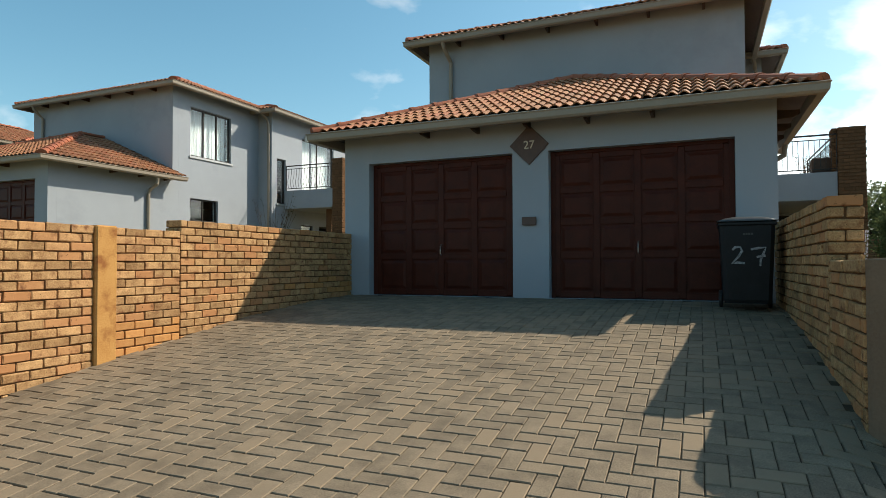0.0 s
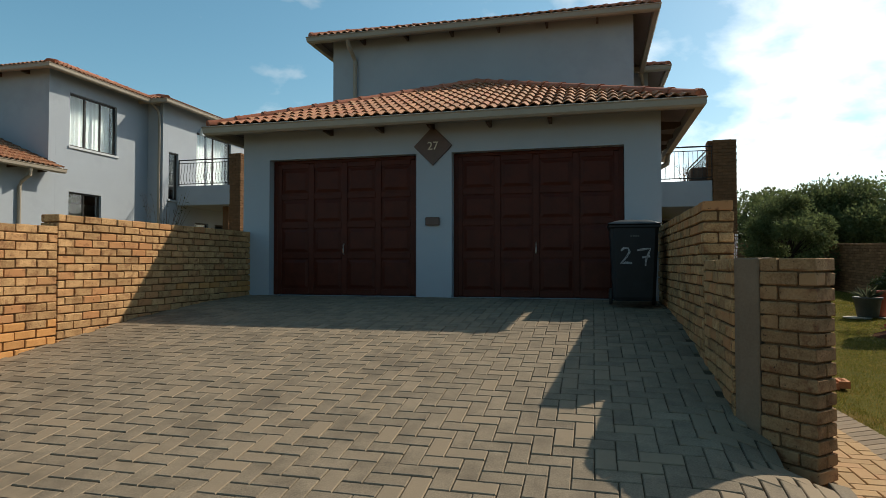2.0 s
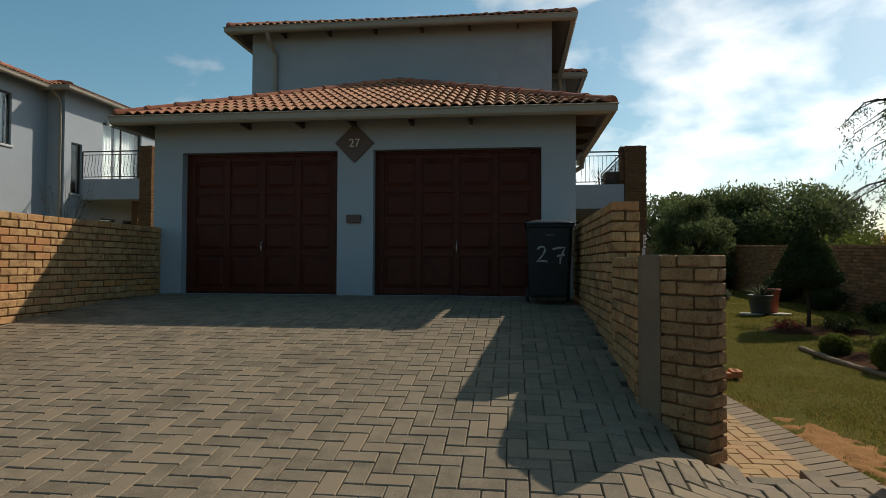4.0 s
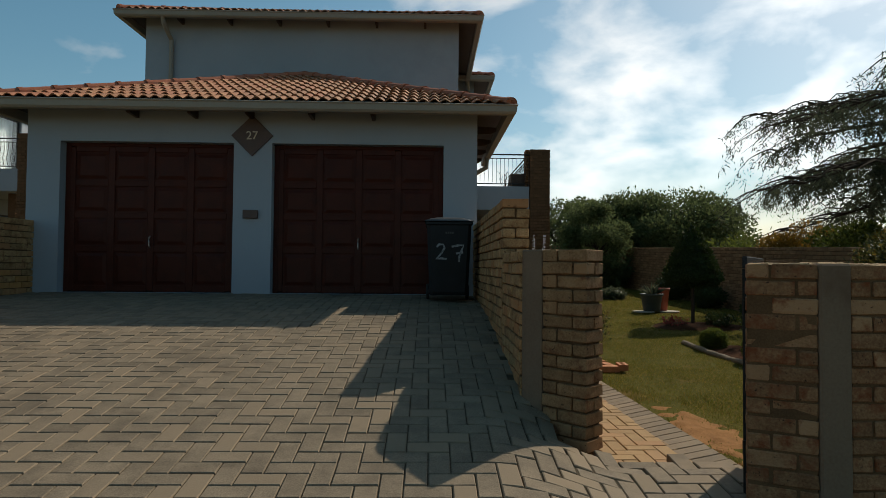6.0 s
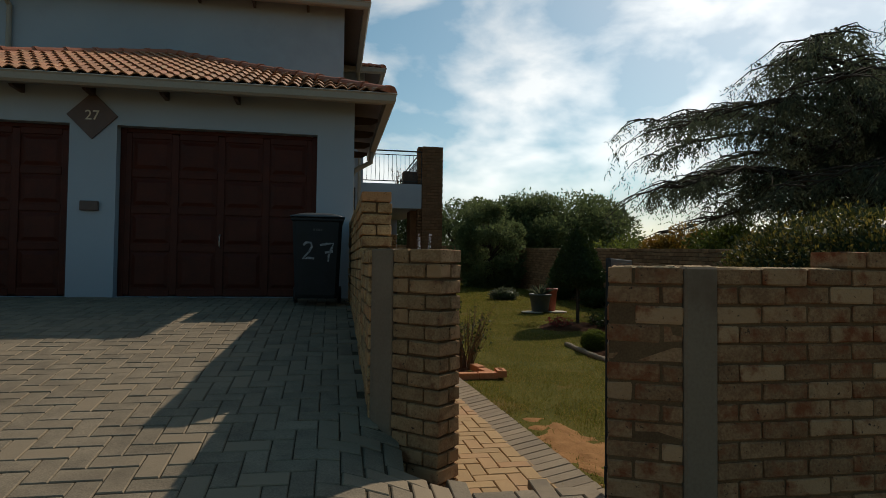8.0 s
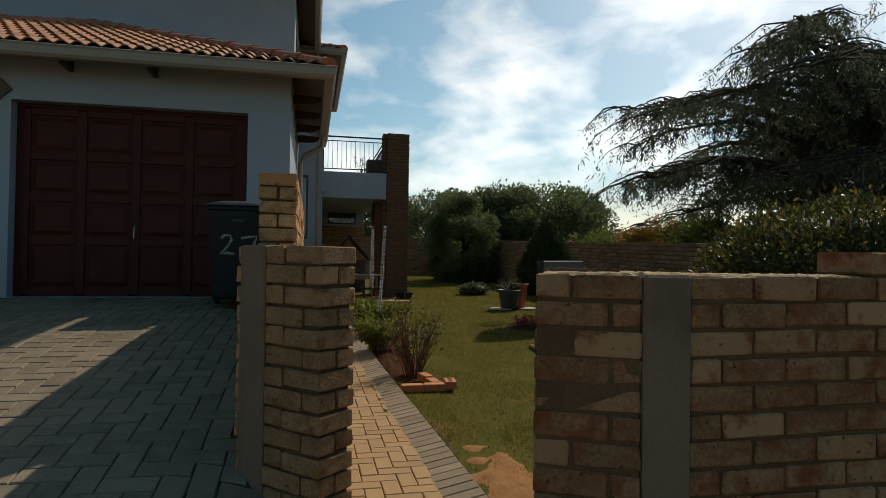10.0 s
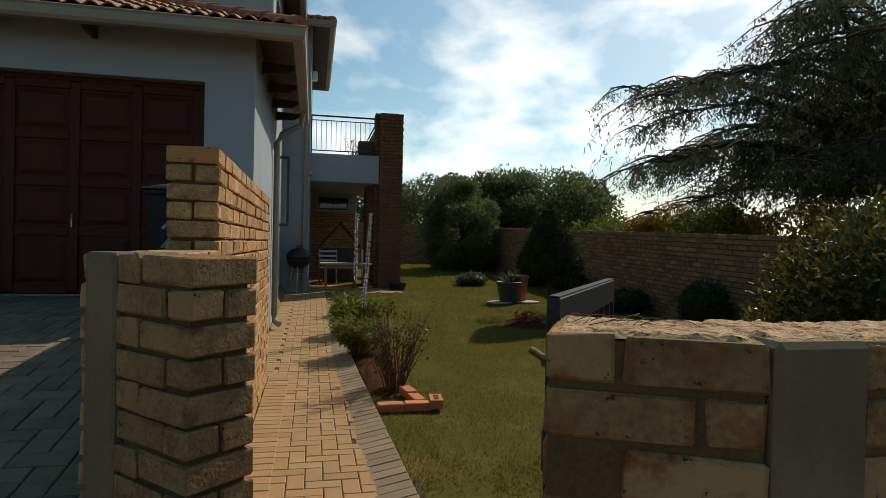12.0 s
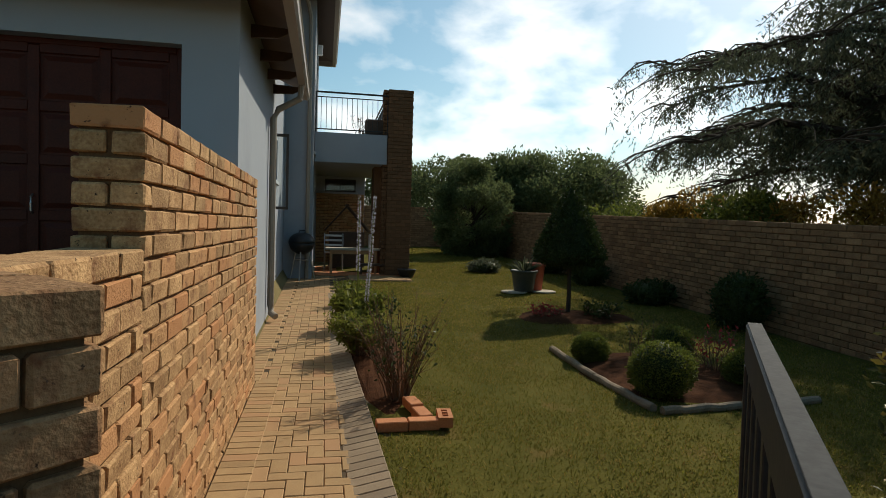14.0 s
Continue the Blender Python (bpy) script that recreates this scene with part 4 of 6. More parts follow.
wall_left = wall_thing("wall_left", "sunlit yellow-brick driveway wall with a stepped top")
zl = lambda y0: (lambda s: drive_z(-3.02, y0 - s) - 0.02)
brick_run(wall_left, (-3.02, -0.01), (-3.02, -3.59), 0.225, 1.0, zl(-0.01), M_BRICK, 1, 300, M_BRICKSTAIN)
brick_run(wall_left, (-3.02, -3.60), (-3.02, -4.40), 0.225, 1.0 - PZ * 1.5, zl(-3.6), M_BRICK, 1, 200, M_BRICKSTAIN)
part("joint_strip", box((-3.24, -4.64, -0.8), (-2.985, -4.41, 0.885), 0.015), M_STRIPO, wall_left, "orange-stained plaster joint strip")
brick_run(wall_left, (-3.02, -4.645), (-3.02, -8.2), 0.225, 0.88, zl(-4.645), M_BRICK, 1, 300, M_BRICKSTAIN)

wall_front = wall_thing("wall_front", "shaded yellow-brick front garden wall beside the gate")
brick_run(wall_front, (4.160, -5.548), (4.444, -5.690), 0.225, 0.433, lambda s: -0.95, M_SMEARSHADE, -1, 150, shift=1, rec=0.005)


def mortar_coat(parent, corner, along, across, z, seed):
    """A thin crumbled skin of mortar with an uneven edge, lying on a wall top; its pale colour carries the sun there.
    """
    rng = random.Random(seed)
    bm = bmesh.new()
    corner, along, across = Vector(corner).to_3d(), Vector(along).to_3d(), Vector(across).to_3d()
    nx, ny = max(6, int(along.length / 0.018)), 13
    rows = []
    for j in range(ny + 1):
        row = []
        for i in range(nx + 1):
            u, v = i / nx, j / ny
            edge = i in (0, nx) or j in (0, ny)
            p = corner + along * (u + rng.uniform(-0.3, 0.3) / nx * (0.6 if edge else 1)) + across * (v + rng.uniform(-0.3, 0.3) / ny * (0.5 if edge else 1))
            row.append(bm.verts.new((p.x, p.y, z + (-0.006 if edge else rng.uniform(0.001, 0.007)))))
        rows.append(row)
    for j in range(ny):
        for i in range(nx):
            bm.faces.new((rows[j][i], rows[j][i + 1], rows[j + 1][i + 1], rows[j + 1][i]))
    bmesh.ops.recalc_face_normals(bm, faces=bm.faces[:])
    if bm.faces[0].normal.z < 0:
        bmesh.ops.reverse_faces(bm, faces=bm.faces[:])
    part("mortar_coat", bm, M_WALLTOP, parent, "crumbled mortar skin coloured pale for the sun on the wall top")


mortar_coat(wall_front, (4.170, -5.545), (0.272, -0.136), (0.093, 0.188), 0.4345, 31)
mortar_coat(wall_front, (4.458, -5.692), (0.146, 0.0), (0.0, 0.212), 0.4385, 32)
mortar_coat(wall_front, (4.615, -5.684), (0.655, 0.0), (0.0, 0.212), 0.4345, 33)
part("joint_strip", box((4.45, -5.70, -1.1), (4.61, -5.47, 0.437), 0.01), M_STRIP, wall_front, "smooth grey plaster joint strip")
# this stretch takes the shade-darkened brick in place of the plain yellow one
brick_run(wall_front, (4.61, -5.69), (10.4, -5.69), 0.225, 0.433, lambda s: -1.0, M_SMEARSHADE, -1, 300, rec=0.011)
brick_run(wall_front, (5.275, -5.69), (10.4, -5.69), 0.225, 0.433 + PZ, lambda s: 0.50, M_SMEARSHADE, -1, 60, core=False, shift=1)
part("mortar_bed", box((5.29, -5.675, 0.425), (10.39, -5.48, 0.505)), M_MORTAR, wall_front)

wall_east = wall_thing("wall_east", "long weathered brick garden boundary wall")
brick_run(wall_east, (10.4, 19.5), (10.4, -5.69), 0.225, 1.34, lambda s: -1.0 + 0.03 * max(0, 19.5 - s), M_BRICKFAR, -1, 0, slope=-0.03)
wall_north = wall_thing("wall_north", "weathered brick wall closing the back garden")
brick_run(wall_north, (3.0, 19.5), (10.6, 19.5), 0.225, 1.40, lambda s: -0.5, M_BRICKFAR, -1, 0)

# ---- paving pieces ----
lay(driveway, [p for p in herringbone(0.115, -3.08, 3.17, -11.6, -0.04)], drive_z, (0.2245, 0.1095), M_PAVER, lambda x, y: x > 0.9 and y < -4.9)
lay(apron, [p for p in herringbone(0.115, 3.171, 4.4, -11.6, -4.55) if p[1] < -4.9 or p[0] < 3.34], drive_z, (0.2245, 0.1095), M_PAVER, lambda x, y: False)
edge_x = lambda y: 3.485 if y < 0.0 else 3.315
lay(path_base, [(edge_x(-5.1 + 0.105 * k), -5.1 + 0.105 * k, 0.0) for k in range(136)], lambda x, y: garden_z(x, y) + 0.018, (0.206, 0.101), M_PATHPAVER, lambda x, y: y < 0.5, "edge_paver")
kerb_x = lambda y: 4.15 + 0.028 * max(0.0, 0.9 - y)
lay(path_base, [(kerb_x(-5.1 + 0.108 * k), -5.1 + 0.108 * k, 0.0) for k in range(100)], lambda x, y: garden_z(x, y) + 0.030 + 0.20 * (x - kerb_x(y)), (0.240, 0.104), M_KERB, lambda x, y: y < 1.5, "kerb_paver")
lay(path_base, [p for p in herringbone(0.105, 3.36, 4.3, -5.1, 9.2) if edge_x(p[1]) + 0.075 < p[0] < kerb_x(p[1]) - 0.045], lambda x, y: garden_z(x, y) + 0.012, (0.206, 0.101), M_PATHPAVER, lambda x, y: y < 0.5)
patio_paving = sheet("patio_pavement", 4.46, 5.9, 7.5, 8.44, 4, 4, lambda x, y: garden_z(x, y) + 0.015, M_JOINT, "strip of tan pavers before the patio terrace", "pavement")
lay(patio_paving, herringbone(0.105, 4.52, 5.84, 7.58, 8.38), lambda x, y: garden_z(x, y) + 0.03, (0.206, 0.101), M_PATHPAVER, lambda x, y: True)
# ---- plaque and number ----
def text_mesh(body, size, depth=0.004):
    cu = bpy.data.curves.new("numeral_pair", "FONT")
    cu.body, cu.size, cu.extrude, cu.align_x, cu.align_y = body, size, depth, "CENTER", "CENTER"
    tmp = bpy.data.objects.new("tmp", cu)
    scene.collection.objects.link(tmp)
    me = bpy.data.meshes.new_from_object(tmp.evaluated_get(bpy.context.evaluated_depsgraph_get()))
    bpy.data.objects.remove(tmp)
    return me


def build_plaque():
    p = thing("house_number_plaque", "brown diamond-shaped house number plaque on the grey pier", "sign", at=(0, 0, 2.237))
    bm = box((-0.208, -0.012, -0.208), (0.208, 0.012, 0.208), 0.004, pose(0, 0, 0, 0, 45, 0))
    plate = part("plate", bm, M_PLAQUE, p)
    plate.location = (0, -0.014, 0)
    me = text_mesh("27", 0.17)
    me.materials.append(M_CREAM)
    n = new("numeral_pair", me)
    n.parent = p
    n.matrix_basis = pose(0, -0.030, -0.005, 90, 0, 0)
    n["label"] = "cream number 27"


build_plaque()


# ---- wheelie bin ----
def build_bin():
    b = thing("wheelie_bin", "black plastic wheelie bin with a hand-painted number 27", "bin", at=(2.77, -0.88, drive_z(2.7, -0.88)))
    b.scale = (1.02, 1.0, 1.05)
    bm = bmesh.new()
    lev = ((0.08, 0.225, 0.27), (0.12, 0.235, 0.285), (0.80, 0.265, 0.33), (0.90, 0.270, 0.335))
    rings = []
    for z, hx, hy in lev:
        c = 0.04
        rings.append([bm.verts.new(p) for p in ((-hx + c, -hy, z), (hx - c, -hy, z), (hx, -hy + c, z), (hx, hy - c, z), (hx - c, hy, z), (-hx + c, hy, z), (-hx, hy - c, z), (-hx, -hy + c, z))])
    for r0, r1 in zip(rings, rings[1:]):
        for k in range(8):
            bm.faces.new((r0[k], r0[(k + 1) % 8], r1[(k + 1) % 8], r1[k]))
    bm.faces.new(rings[0][::-1]), bm.faces.new(rings[-1])
    add_box(bm, (-0.285, -0.355, 0.90), (0.285, 0.35, 0.945), 0.012)
    for k in (-1, 1):
        add_box(bm, (k * 0.12 - 0.01, -0.325, 0.82), (k * 0.12 + 0.01, -0.285, 0.90), 0.004)
    part("body", bm, M_BIN, b)
    lid = bmesh.new()
    nx, ny = 8, 8
    grid = [[lid.verts.new((-0.295 + 0.59 * i / nx, -0.375 + 0.74 * j / ny, 0.955 + 0.05 * (1 - (2 * i / nx - 1) ** 4) * (1 - (2 * j / ny - 1) ** 4))) for i in range(nx + 1)] for j in range(ny + 1)]
    low = [[lid.verts.new((v.co.x, v.co.y, 0.947)) for v in (grid[j][i] for i in range(nx + 1))] for j in range(ny + 1)]
    for j in range(ny):
        for i in range(nx):
            lid.faces.new((grid[j][i], grid[j][i + 1], grid[j + 1][i + 1], grid[j + 1][i]))
    for i in range(nx):
        lid.faces.new((low[0][i], low[0][i + 1], grid[0][i + 1], grid[0][i]))
        lid.faces.new((low[ny][i + 1], low[ny][i], grid[ny][i], grid[ny][i + 1]))
        lid.faces.new((low[i + 1][0], low[i][0], grid[i][0], grid[i + 1][0]))
        lid.faces.new((low[i][nx], low[i + 1][nx], grid[i + 1][nx], grid[i][nx]))
    part("lid", lid, M_BINLID, b, "dusty domed lid", smooth=True)
    part("handle", tube(((-0.2, 0.37, 0.93), (-0.2, 0.43, 0.95), (0.2, 0.43, 0.95), (0.2, 0.37, 0.93)), 0.014, 6), M_BIN, b)
    for k in (-1, 1):
        w = lathe(((0.02, -0.02), (0.085, -0.022), (0.10, -0.012), (0.10, 0.012), (0.085, 0.022), (0.02, 0.02)), 18)
        bmesh.ops.transform(w, matrix=pose(k * 0.255, 0.27, 0.10, 0, 90, 0), verts=w.verts[:])
        part("wheel", w, M_BLACK, b)
    tilt_x = -math.degrees(math.atan2(0.045, 0.68))
    def stroke(pts, r=0.011):
        bm2 = bmesh.new()
        vs = [Vector(q) for q in pts]
        rows2 = []
        for k, p in enumerate(vs):
            d = (vs[min(k + 1, len(vs) - 1)] - vs[max(k - 1, 0)]).normalized()
            w = Vector((-d.y, d.x, 0)) * r * (1.0 + 0.25 * math.sin(k * 2.3))
            rows2.append((bm2.verts.new(p - w), bm2.verts.new(p + w)))
        for (a, c), (e, g) in zip(rows2, rows2[1:]):
            bm2.faces.new((a, e, g, c))
        return bm2
    two = [(-0.15, 0.07, 0), (-0.12, 0.10, 0), (-0.07, 0.10, 0), (-0.055, 0.06, 0), (-0.09, 0.0, 0), (-0.155, -0.075, 0), (-0.10, -0.062, 0), (-0.03, -0.07, 0)]
    seven = [(0.03, 0.075, 0), (0.10, 0.088, 0), (0.175, 0.095, 0), (0.15, 0.03, 0), (0.125, -0.03, 0), (0.12, -0.10, 0)]
    bar = [(0.085, -0.005, 0), (0.17, 0.01, 0)]
    for pts in (two, seven, bar):
        o = part("painted_digit", stroke(pts), M_CHALK, b, "white hand-painted stroke")
        o.matrix_basis = pose(0.0, -0.3185, 0.575, 90 - tilt_x, 0, 0)
    for k in range(4):
        o = part("embossed_mark", box((-0.045 + k * 0.026, -0.002, 0), (-0.027 + k * 0.026, 0.0, 0.022)), M_BINLID, b)
        o.matrix_basis = pose(0, -0.3385, 0.80, 0, 0, 0)
    return b


build_bin()


# ---- plants ----
def leaf_mesh(pts, dirs, lengths, widths, rng, fold=0.25, droop=0.0):
    """One joined mesh of leaves: each is a folded, bent blade of two quads."""
    n = len(pts)
    d = dirs / np.maximum(1e-6, np.linalg.norm(dirs, axis=1))[:, None]
    r = rng.normal(size=(n, 3))
    s = np.cross(d, r)
    s /= np.maximum(1e-6, np.linalg.norm(s, axis=1))[:, None]
    u = np.cross(s, d)
    L, W = lengths[:, None], widths[:, None]
    sag = np.array([0, 0, -1.0]) * (droop * lengths)[:, None]
    a = pts
    m1 = pts + d * L * 0.5 + s * W * 0.5 + u * W * fold
    m2 = pts + d * L * 0.5 - s * W * 0.5 + u * W * fold
    c = pts + d * L * 0.5
    t = pts + d * L + sag
    verts = np.stack((a, m1, c, m2, t), axis=1).reshape(-1, 3)
    base = (np.arange(n) * 5)[:, None]
    f1 = base + np.array([[0, 2, 1]])
    f2 = base + np.array([[1, 2, 4]])
    f3 = base + np.array([[0, 3, 2]])
    f4 = base + np.array([[3, 4, 2]])
    faces = np.concatenate((f1, f2, f3, f4), axis=0)
    return verts, faces


def np_mesh(name, verts, faces, mat, parent=None, label=""):
    me = bpy.data.meshes.new(name)
    k = faces.shape[1]
    me.vertices.add(len(verts))
    me.vertices.foreach_set("co", verts.astype(np.float32).ravel())
    me.loops.add(faces.size)
    me.loops.foreach_set("vertex_index", faces.astype(np.int32).ravel())
    me.polygons.add(len(faces))
    me.polygons.foreach_set("loop_start", np.arange(0, faces.size, k, dtype=np.int32))
    me.update(calc_edges=True)
    me.validate()
    me.materials.append(mat)
    ob = new(name, me)
    if parent is not None:
        ob.parent = parent
    if label:
        ob["label"] = label
    return ob


def surface_points(profile, n, rng, rough=0.06, squash=(1, 1)):
    """Points just inside and outside a turned surface (radius, height), with its outward way."""
    prof = np.array(profile)
    seg = np.hypot(np.diff(prof[:, 0]), np.diff(prof[:, 1])) * (prof[:-1, 0] + prof[1:, 0] + 0.02)
    k = rng.choice(len(seg), size=n, p=seg / seg.sum())
    f = rng.random(n)
    r = prof[k, 0] * (1 - f) + prof[k + 1, 0] * f
    z = prof[k, 1] * (1 - f) + prof[k + 1, 1] * f
    a = rng.random(n) * 2 * np.pi
    t = np.stack((prof[k + 1, 0] - prof[k, 0], prof[k + 1, 1] - prof[k, 1]), 1)
    nr, nz = t[:, 1], -t[:, 0]
    ln = np.maximum(1e-6, np.hypot(nr, nz))
    nr, nz = nr / ln, nz / ln
    out = np.stack((nr * np.cos(a), nr * np.sin(a), nz), 1)
    p = np.stack((r * np.cos(a) * squash[0], r * np.sin(a) * squash[1], z), 1)
    lump = np.array([noise.noise(Vector(q) * 4.0) for q in p])
    p += out * (rng.normal(0, rough, n) * 0.5 - rough * 0.4 + lump * rough)[:, None]
    return p, out


def clipped_shrub(name, label, at, profile, n, leaf, mat, seed, trunk=None, rough=0.05, squash=(1, 1), core=0.9, category="shrub"):
    rng = np.random.default_rng(seed)
    sh = thing(name, label, category, at=at)
    p, o = surface_points(profile, n, rng, rough, squash)
    dirs = o * 0.7 + rng.normal(0, 0.6, (n, 3)) + np.array([0, 0, 0.25])
    v, f = leaf_mesh(p, dirs, rng.uniform(0.7, 1.3, n) * leaf, rng.uniform(0.7, 1.2, n) * leaf * 0.5, rng)
    tagged(np_mesh("foliage", v, f, mat, sh), kind="stuff")
    # solid core coloured dark for the shaded inside behind the leaves
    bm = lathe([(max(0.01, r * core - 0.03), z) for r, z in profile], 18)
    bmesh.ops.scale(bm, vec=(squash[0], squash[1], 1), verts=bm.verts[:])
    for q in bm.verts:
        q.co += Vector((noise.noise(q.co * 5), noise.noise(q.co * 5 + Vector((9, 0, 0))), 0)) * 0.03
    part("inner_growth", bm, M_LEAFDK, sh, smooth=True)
    if trunk:
        part("trunk", tube(trunk[0], trunk[1], 8), M_BARK, sh)
    return sh


def ball(r, h, z0=0.0):
    return [(0.05, z0)] + [(r * math.sin(math.pi * t), z0 + h * (0.5 - 0.5 * math.cos(math.pi * t))) for t in (0.18, 0.3, 0.42, 0.54, 0.66, 0.78, 0.9)] + [(0.03, z0 + h)]


gz = lambda x, y: garden_z(x, y)
clipped_shrub("cone_topiary", "dark clipped cone-shaped topiary tree on a thin trunk", (7.75, 3.3, gz(0, 3.3)), [(0.05, 0.80), (0.40, 0.82), (0.54, 0.93), (0.53, 1.05), (0.40, 1.35), (0.25, 1.66), (0.10, 1.92), (0.01, 2.03)], 9000, 0.05, M_LEAFDK, 11,
              (((0, 0, -0.05), (0.01, 0.0, 0.4), (0, 0, 0.95)), (0.04, 0.032, 0.03)), 0.04, category="topiary tree")
for lab, x, y, r, hh, s in (("large round clipped boxwood ball in a log-edged bed", 6.92, -0.80, 0.29, 0.50, 21), ("small round clipped boxwood ball beside the log edging", 6.85, 0.50, 0.20, 0.32, 22),
                            ("round clipped boxwood ball behind the larger one", 7.75, 0.45, 0.27, 0.42, 23), ("round boxwood ball near the open gate", 7.98, -0.55, 0.22, 0.36, 24)):
    o = clipped_shrub("boxwood_ball", lab, (x, y, gz(x, y) - 0.01), ball(r, hh), 6500, 0.026, M_LEAF, s, None, 0.03)
    tagged(o, group="boxwood balls in the bed")
clipped_shrub("hedge_mound", "large rounded hedge with glossy yellow-green leaves", (6.82, -4.66, PATH_Z - 0.05), [(1.15, 0.0), (1.3, 0.2), (1.36, 0.7), (1.35, 1.15), (1.27, 1.42), (1.06, 1.58), (0.7, 1.65), (0.3, 1.68), (0.02, 1.69)], 76000, 0.034, M_LEAFHEDGE, 31, None, 0.10, (1.0, 0.62), category="hedge")
for lab, x, y, r, hh, s in (("dark rounded shrub growing against the boundary wall", 9.95, 2.2, 0.37, 0.82, 41), ("low dark shrub at the foot of the boundary wall", 9.9, 4.6, 0.45, 0.42, 42), ("dark shrub at the foot of the boundary wall", 9.9, 7.2, 0.40, 0.6, 43),
                            ("dark shrub in the shade of the boundary wall", 9.9, 9.6, 0.5, 0.75, 44)):
    o = clipped_shrub("wall_shrub", lab, (x, y, gz(x, y) - 0.02), ball(r, hh), 3000, 0.06, M_LEAFDK, s, None, 0.08)
    tagged(o, group="shrubs along the boundary wall")
clipped_shrub("ground_cover", "low grey-green ground cover clump in the lawn", (8.1, 9.7, gz(8, 9.7)), ball(0.42, 0.34, -0.03), 1500, 0.07, M_LEAFGUM, 47, None, 0.06)


def stems_plant(name, label, at, stems, spread, height, seed, leaf_mat, n_leaf, leaf, leaf_low=0.15, category="shrub", twig_r=0.006):
    """A loose bush of many thin branching stems with scattered leaves."""
    rng = np.random.default_rng(seed)
    pl = thing(name, label, category, at=at)
    bm = bmesh.new()
    pts = []
    for k in range(stems):
        a, out_r, h = rng.random() * 2 * math.pi, spread * (0.25 + 0.75 * rng.random()), height * rng.uniform(0.55, 1.0)
        q, b0 = [], Vector((math.cos(a) * 0.10 * rng.random(), math.sin(a) * 0.10 * rng.random(), -0.02))
        for i in range(5):
            f = i / 4
            q.append(b0 + Vector((math.cos(a) * out_r * f ** 1.3, math.sin(a) * out_r * f ** 1.3, h * f)) + Vector(rng.normal(0, 0.014, 3)) * (f > 0))
        add_tube(bm, q, [twig_r, twig_r * 0.85, twig_r * 0.7, twig_r * 0.5, twig_r * 0.25], 4, False)
        for i in (2, 3):
            e = q[i] + Vector((rng.normal(0, 0.08), rng.normal(0, 0.08), rng.uniform(0.06, 0.16)))
            add_tube(bm, (q[i], e), (twig_r * 0.5, twig_r * 0.2), 3, False)
            pts += [q[i].lerp(e, t) for t in (0.5, 1.0)]
        pts += [q[i].lerp(q[i + 1], rng.random()) for i in range(1, 4) for _ in range(3) if q[i].z > height * leaf_low]
    tagged(part("twig_tangle", bm, M_TWIG, pl), kind="stuff")
    if n_leaf:
        base = np.array([tuple(pts[i]) for i in rng.integers(0, len(pts), n_leaf)]) + rng.normal(0, 0.02, (n_leaf, 3))
        v, f = leaf_mesh(base, rng.normal(0, 1, (n_leaf, 3)) + np.array([0, 0, 0.4]), rng.uniform(0.7, 1.3, n_leaf) * leaf, rng.uniform(0.7, 1.2, n_leaf) * leaf * 0.45, rng)
        tagged(np_mesh("leaves", v, f, leaf_mat, pl), kind="stuff")
    return pl


stems_plant("rose_bush", "bare twiggy rose bush with a few leaves beside the path", (4.60, -0.68, gz(0, 0)), 60, 0.42, 0.92, 51, M_LEAFDK, 380, 0.045)
stems_plant("rose_shoot", "tall thin rose shoot with leafy tip", (4.58, 0.05, gz(0, 0)), 4, 0.12, 1.08, 52, M_LEAFDK, 60, 0.05, 0.6)
stems_plant("green_bush", "rounded yellow-green bush spilling over the path edge", (4.36, 0.85, gz(0, 0.9)), 60, 0.36, 0.50, 53, M_LEAFYL, 3800, 0.05, 0.2)
stems_plant("flowering_bush", "leafy clump with tall white flower spikes", (4.42, 2.3, gz(0, 2.3)), 40, 0.34, 0.55, 54, M_LEAFYL, 1600, 0.11, 0.1)
stems_plant("low_bush", "loose green bush beside the brick path", (4.45, 4.2, gz(0, 4.2)), 40, 0.30, 0.40, 55, M_LEAF, 1800, 0.06, 0.1)
stems_plant("young_rose", "thin staked young rose in the bed", (7.25, 0.15, gz(0, 0.2)), 7, 0.12, 0.62, 56, M_LEAFDK, 60, 0.045, 0.4)
stems_plant("red_flower_bush", "sparse bush with dark red flowers in the bed", (7.95, -0.05, gz(0, 0)), 22, 0.25, 0.50, 57, M_REDFL, 90, 0.05, 0.5)
stems_plant("bed_perennial", "low dark perennial in the topiary bed", (8.15, 3.0, gz(0, 3)), 26, 0.30, 0.26, 58, M_LEAFDK, 700, 0.06, 0.1)
stems_plant("bed_perennial", "low reddish perennial at the topiary's foot", (7.35, 3.15, gz(0, 3)), 20, 0.28, 0.20, 59, M_REDFL, 300, 0.05, 0.1)
stems_plant("sapling_twigs", "bare grey sapling beside the neighbouring house", (-6.6, 2.4, 0.3), 26, 0.9, 1.9, 60, M_LEAFDK, 60, 0.05, 0.5, "sapling")


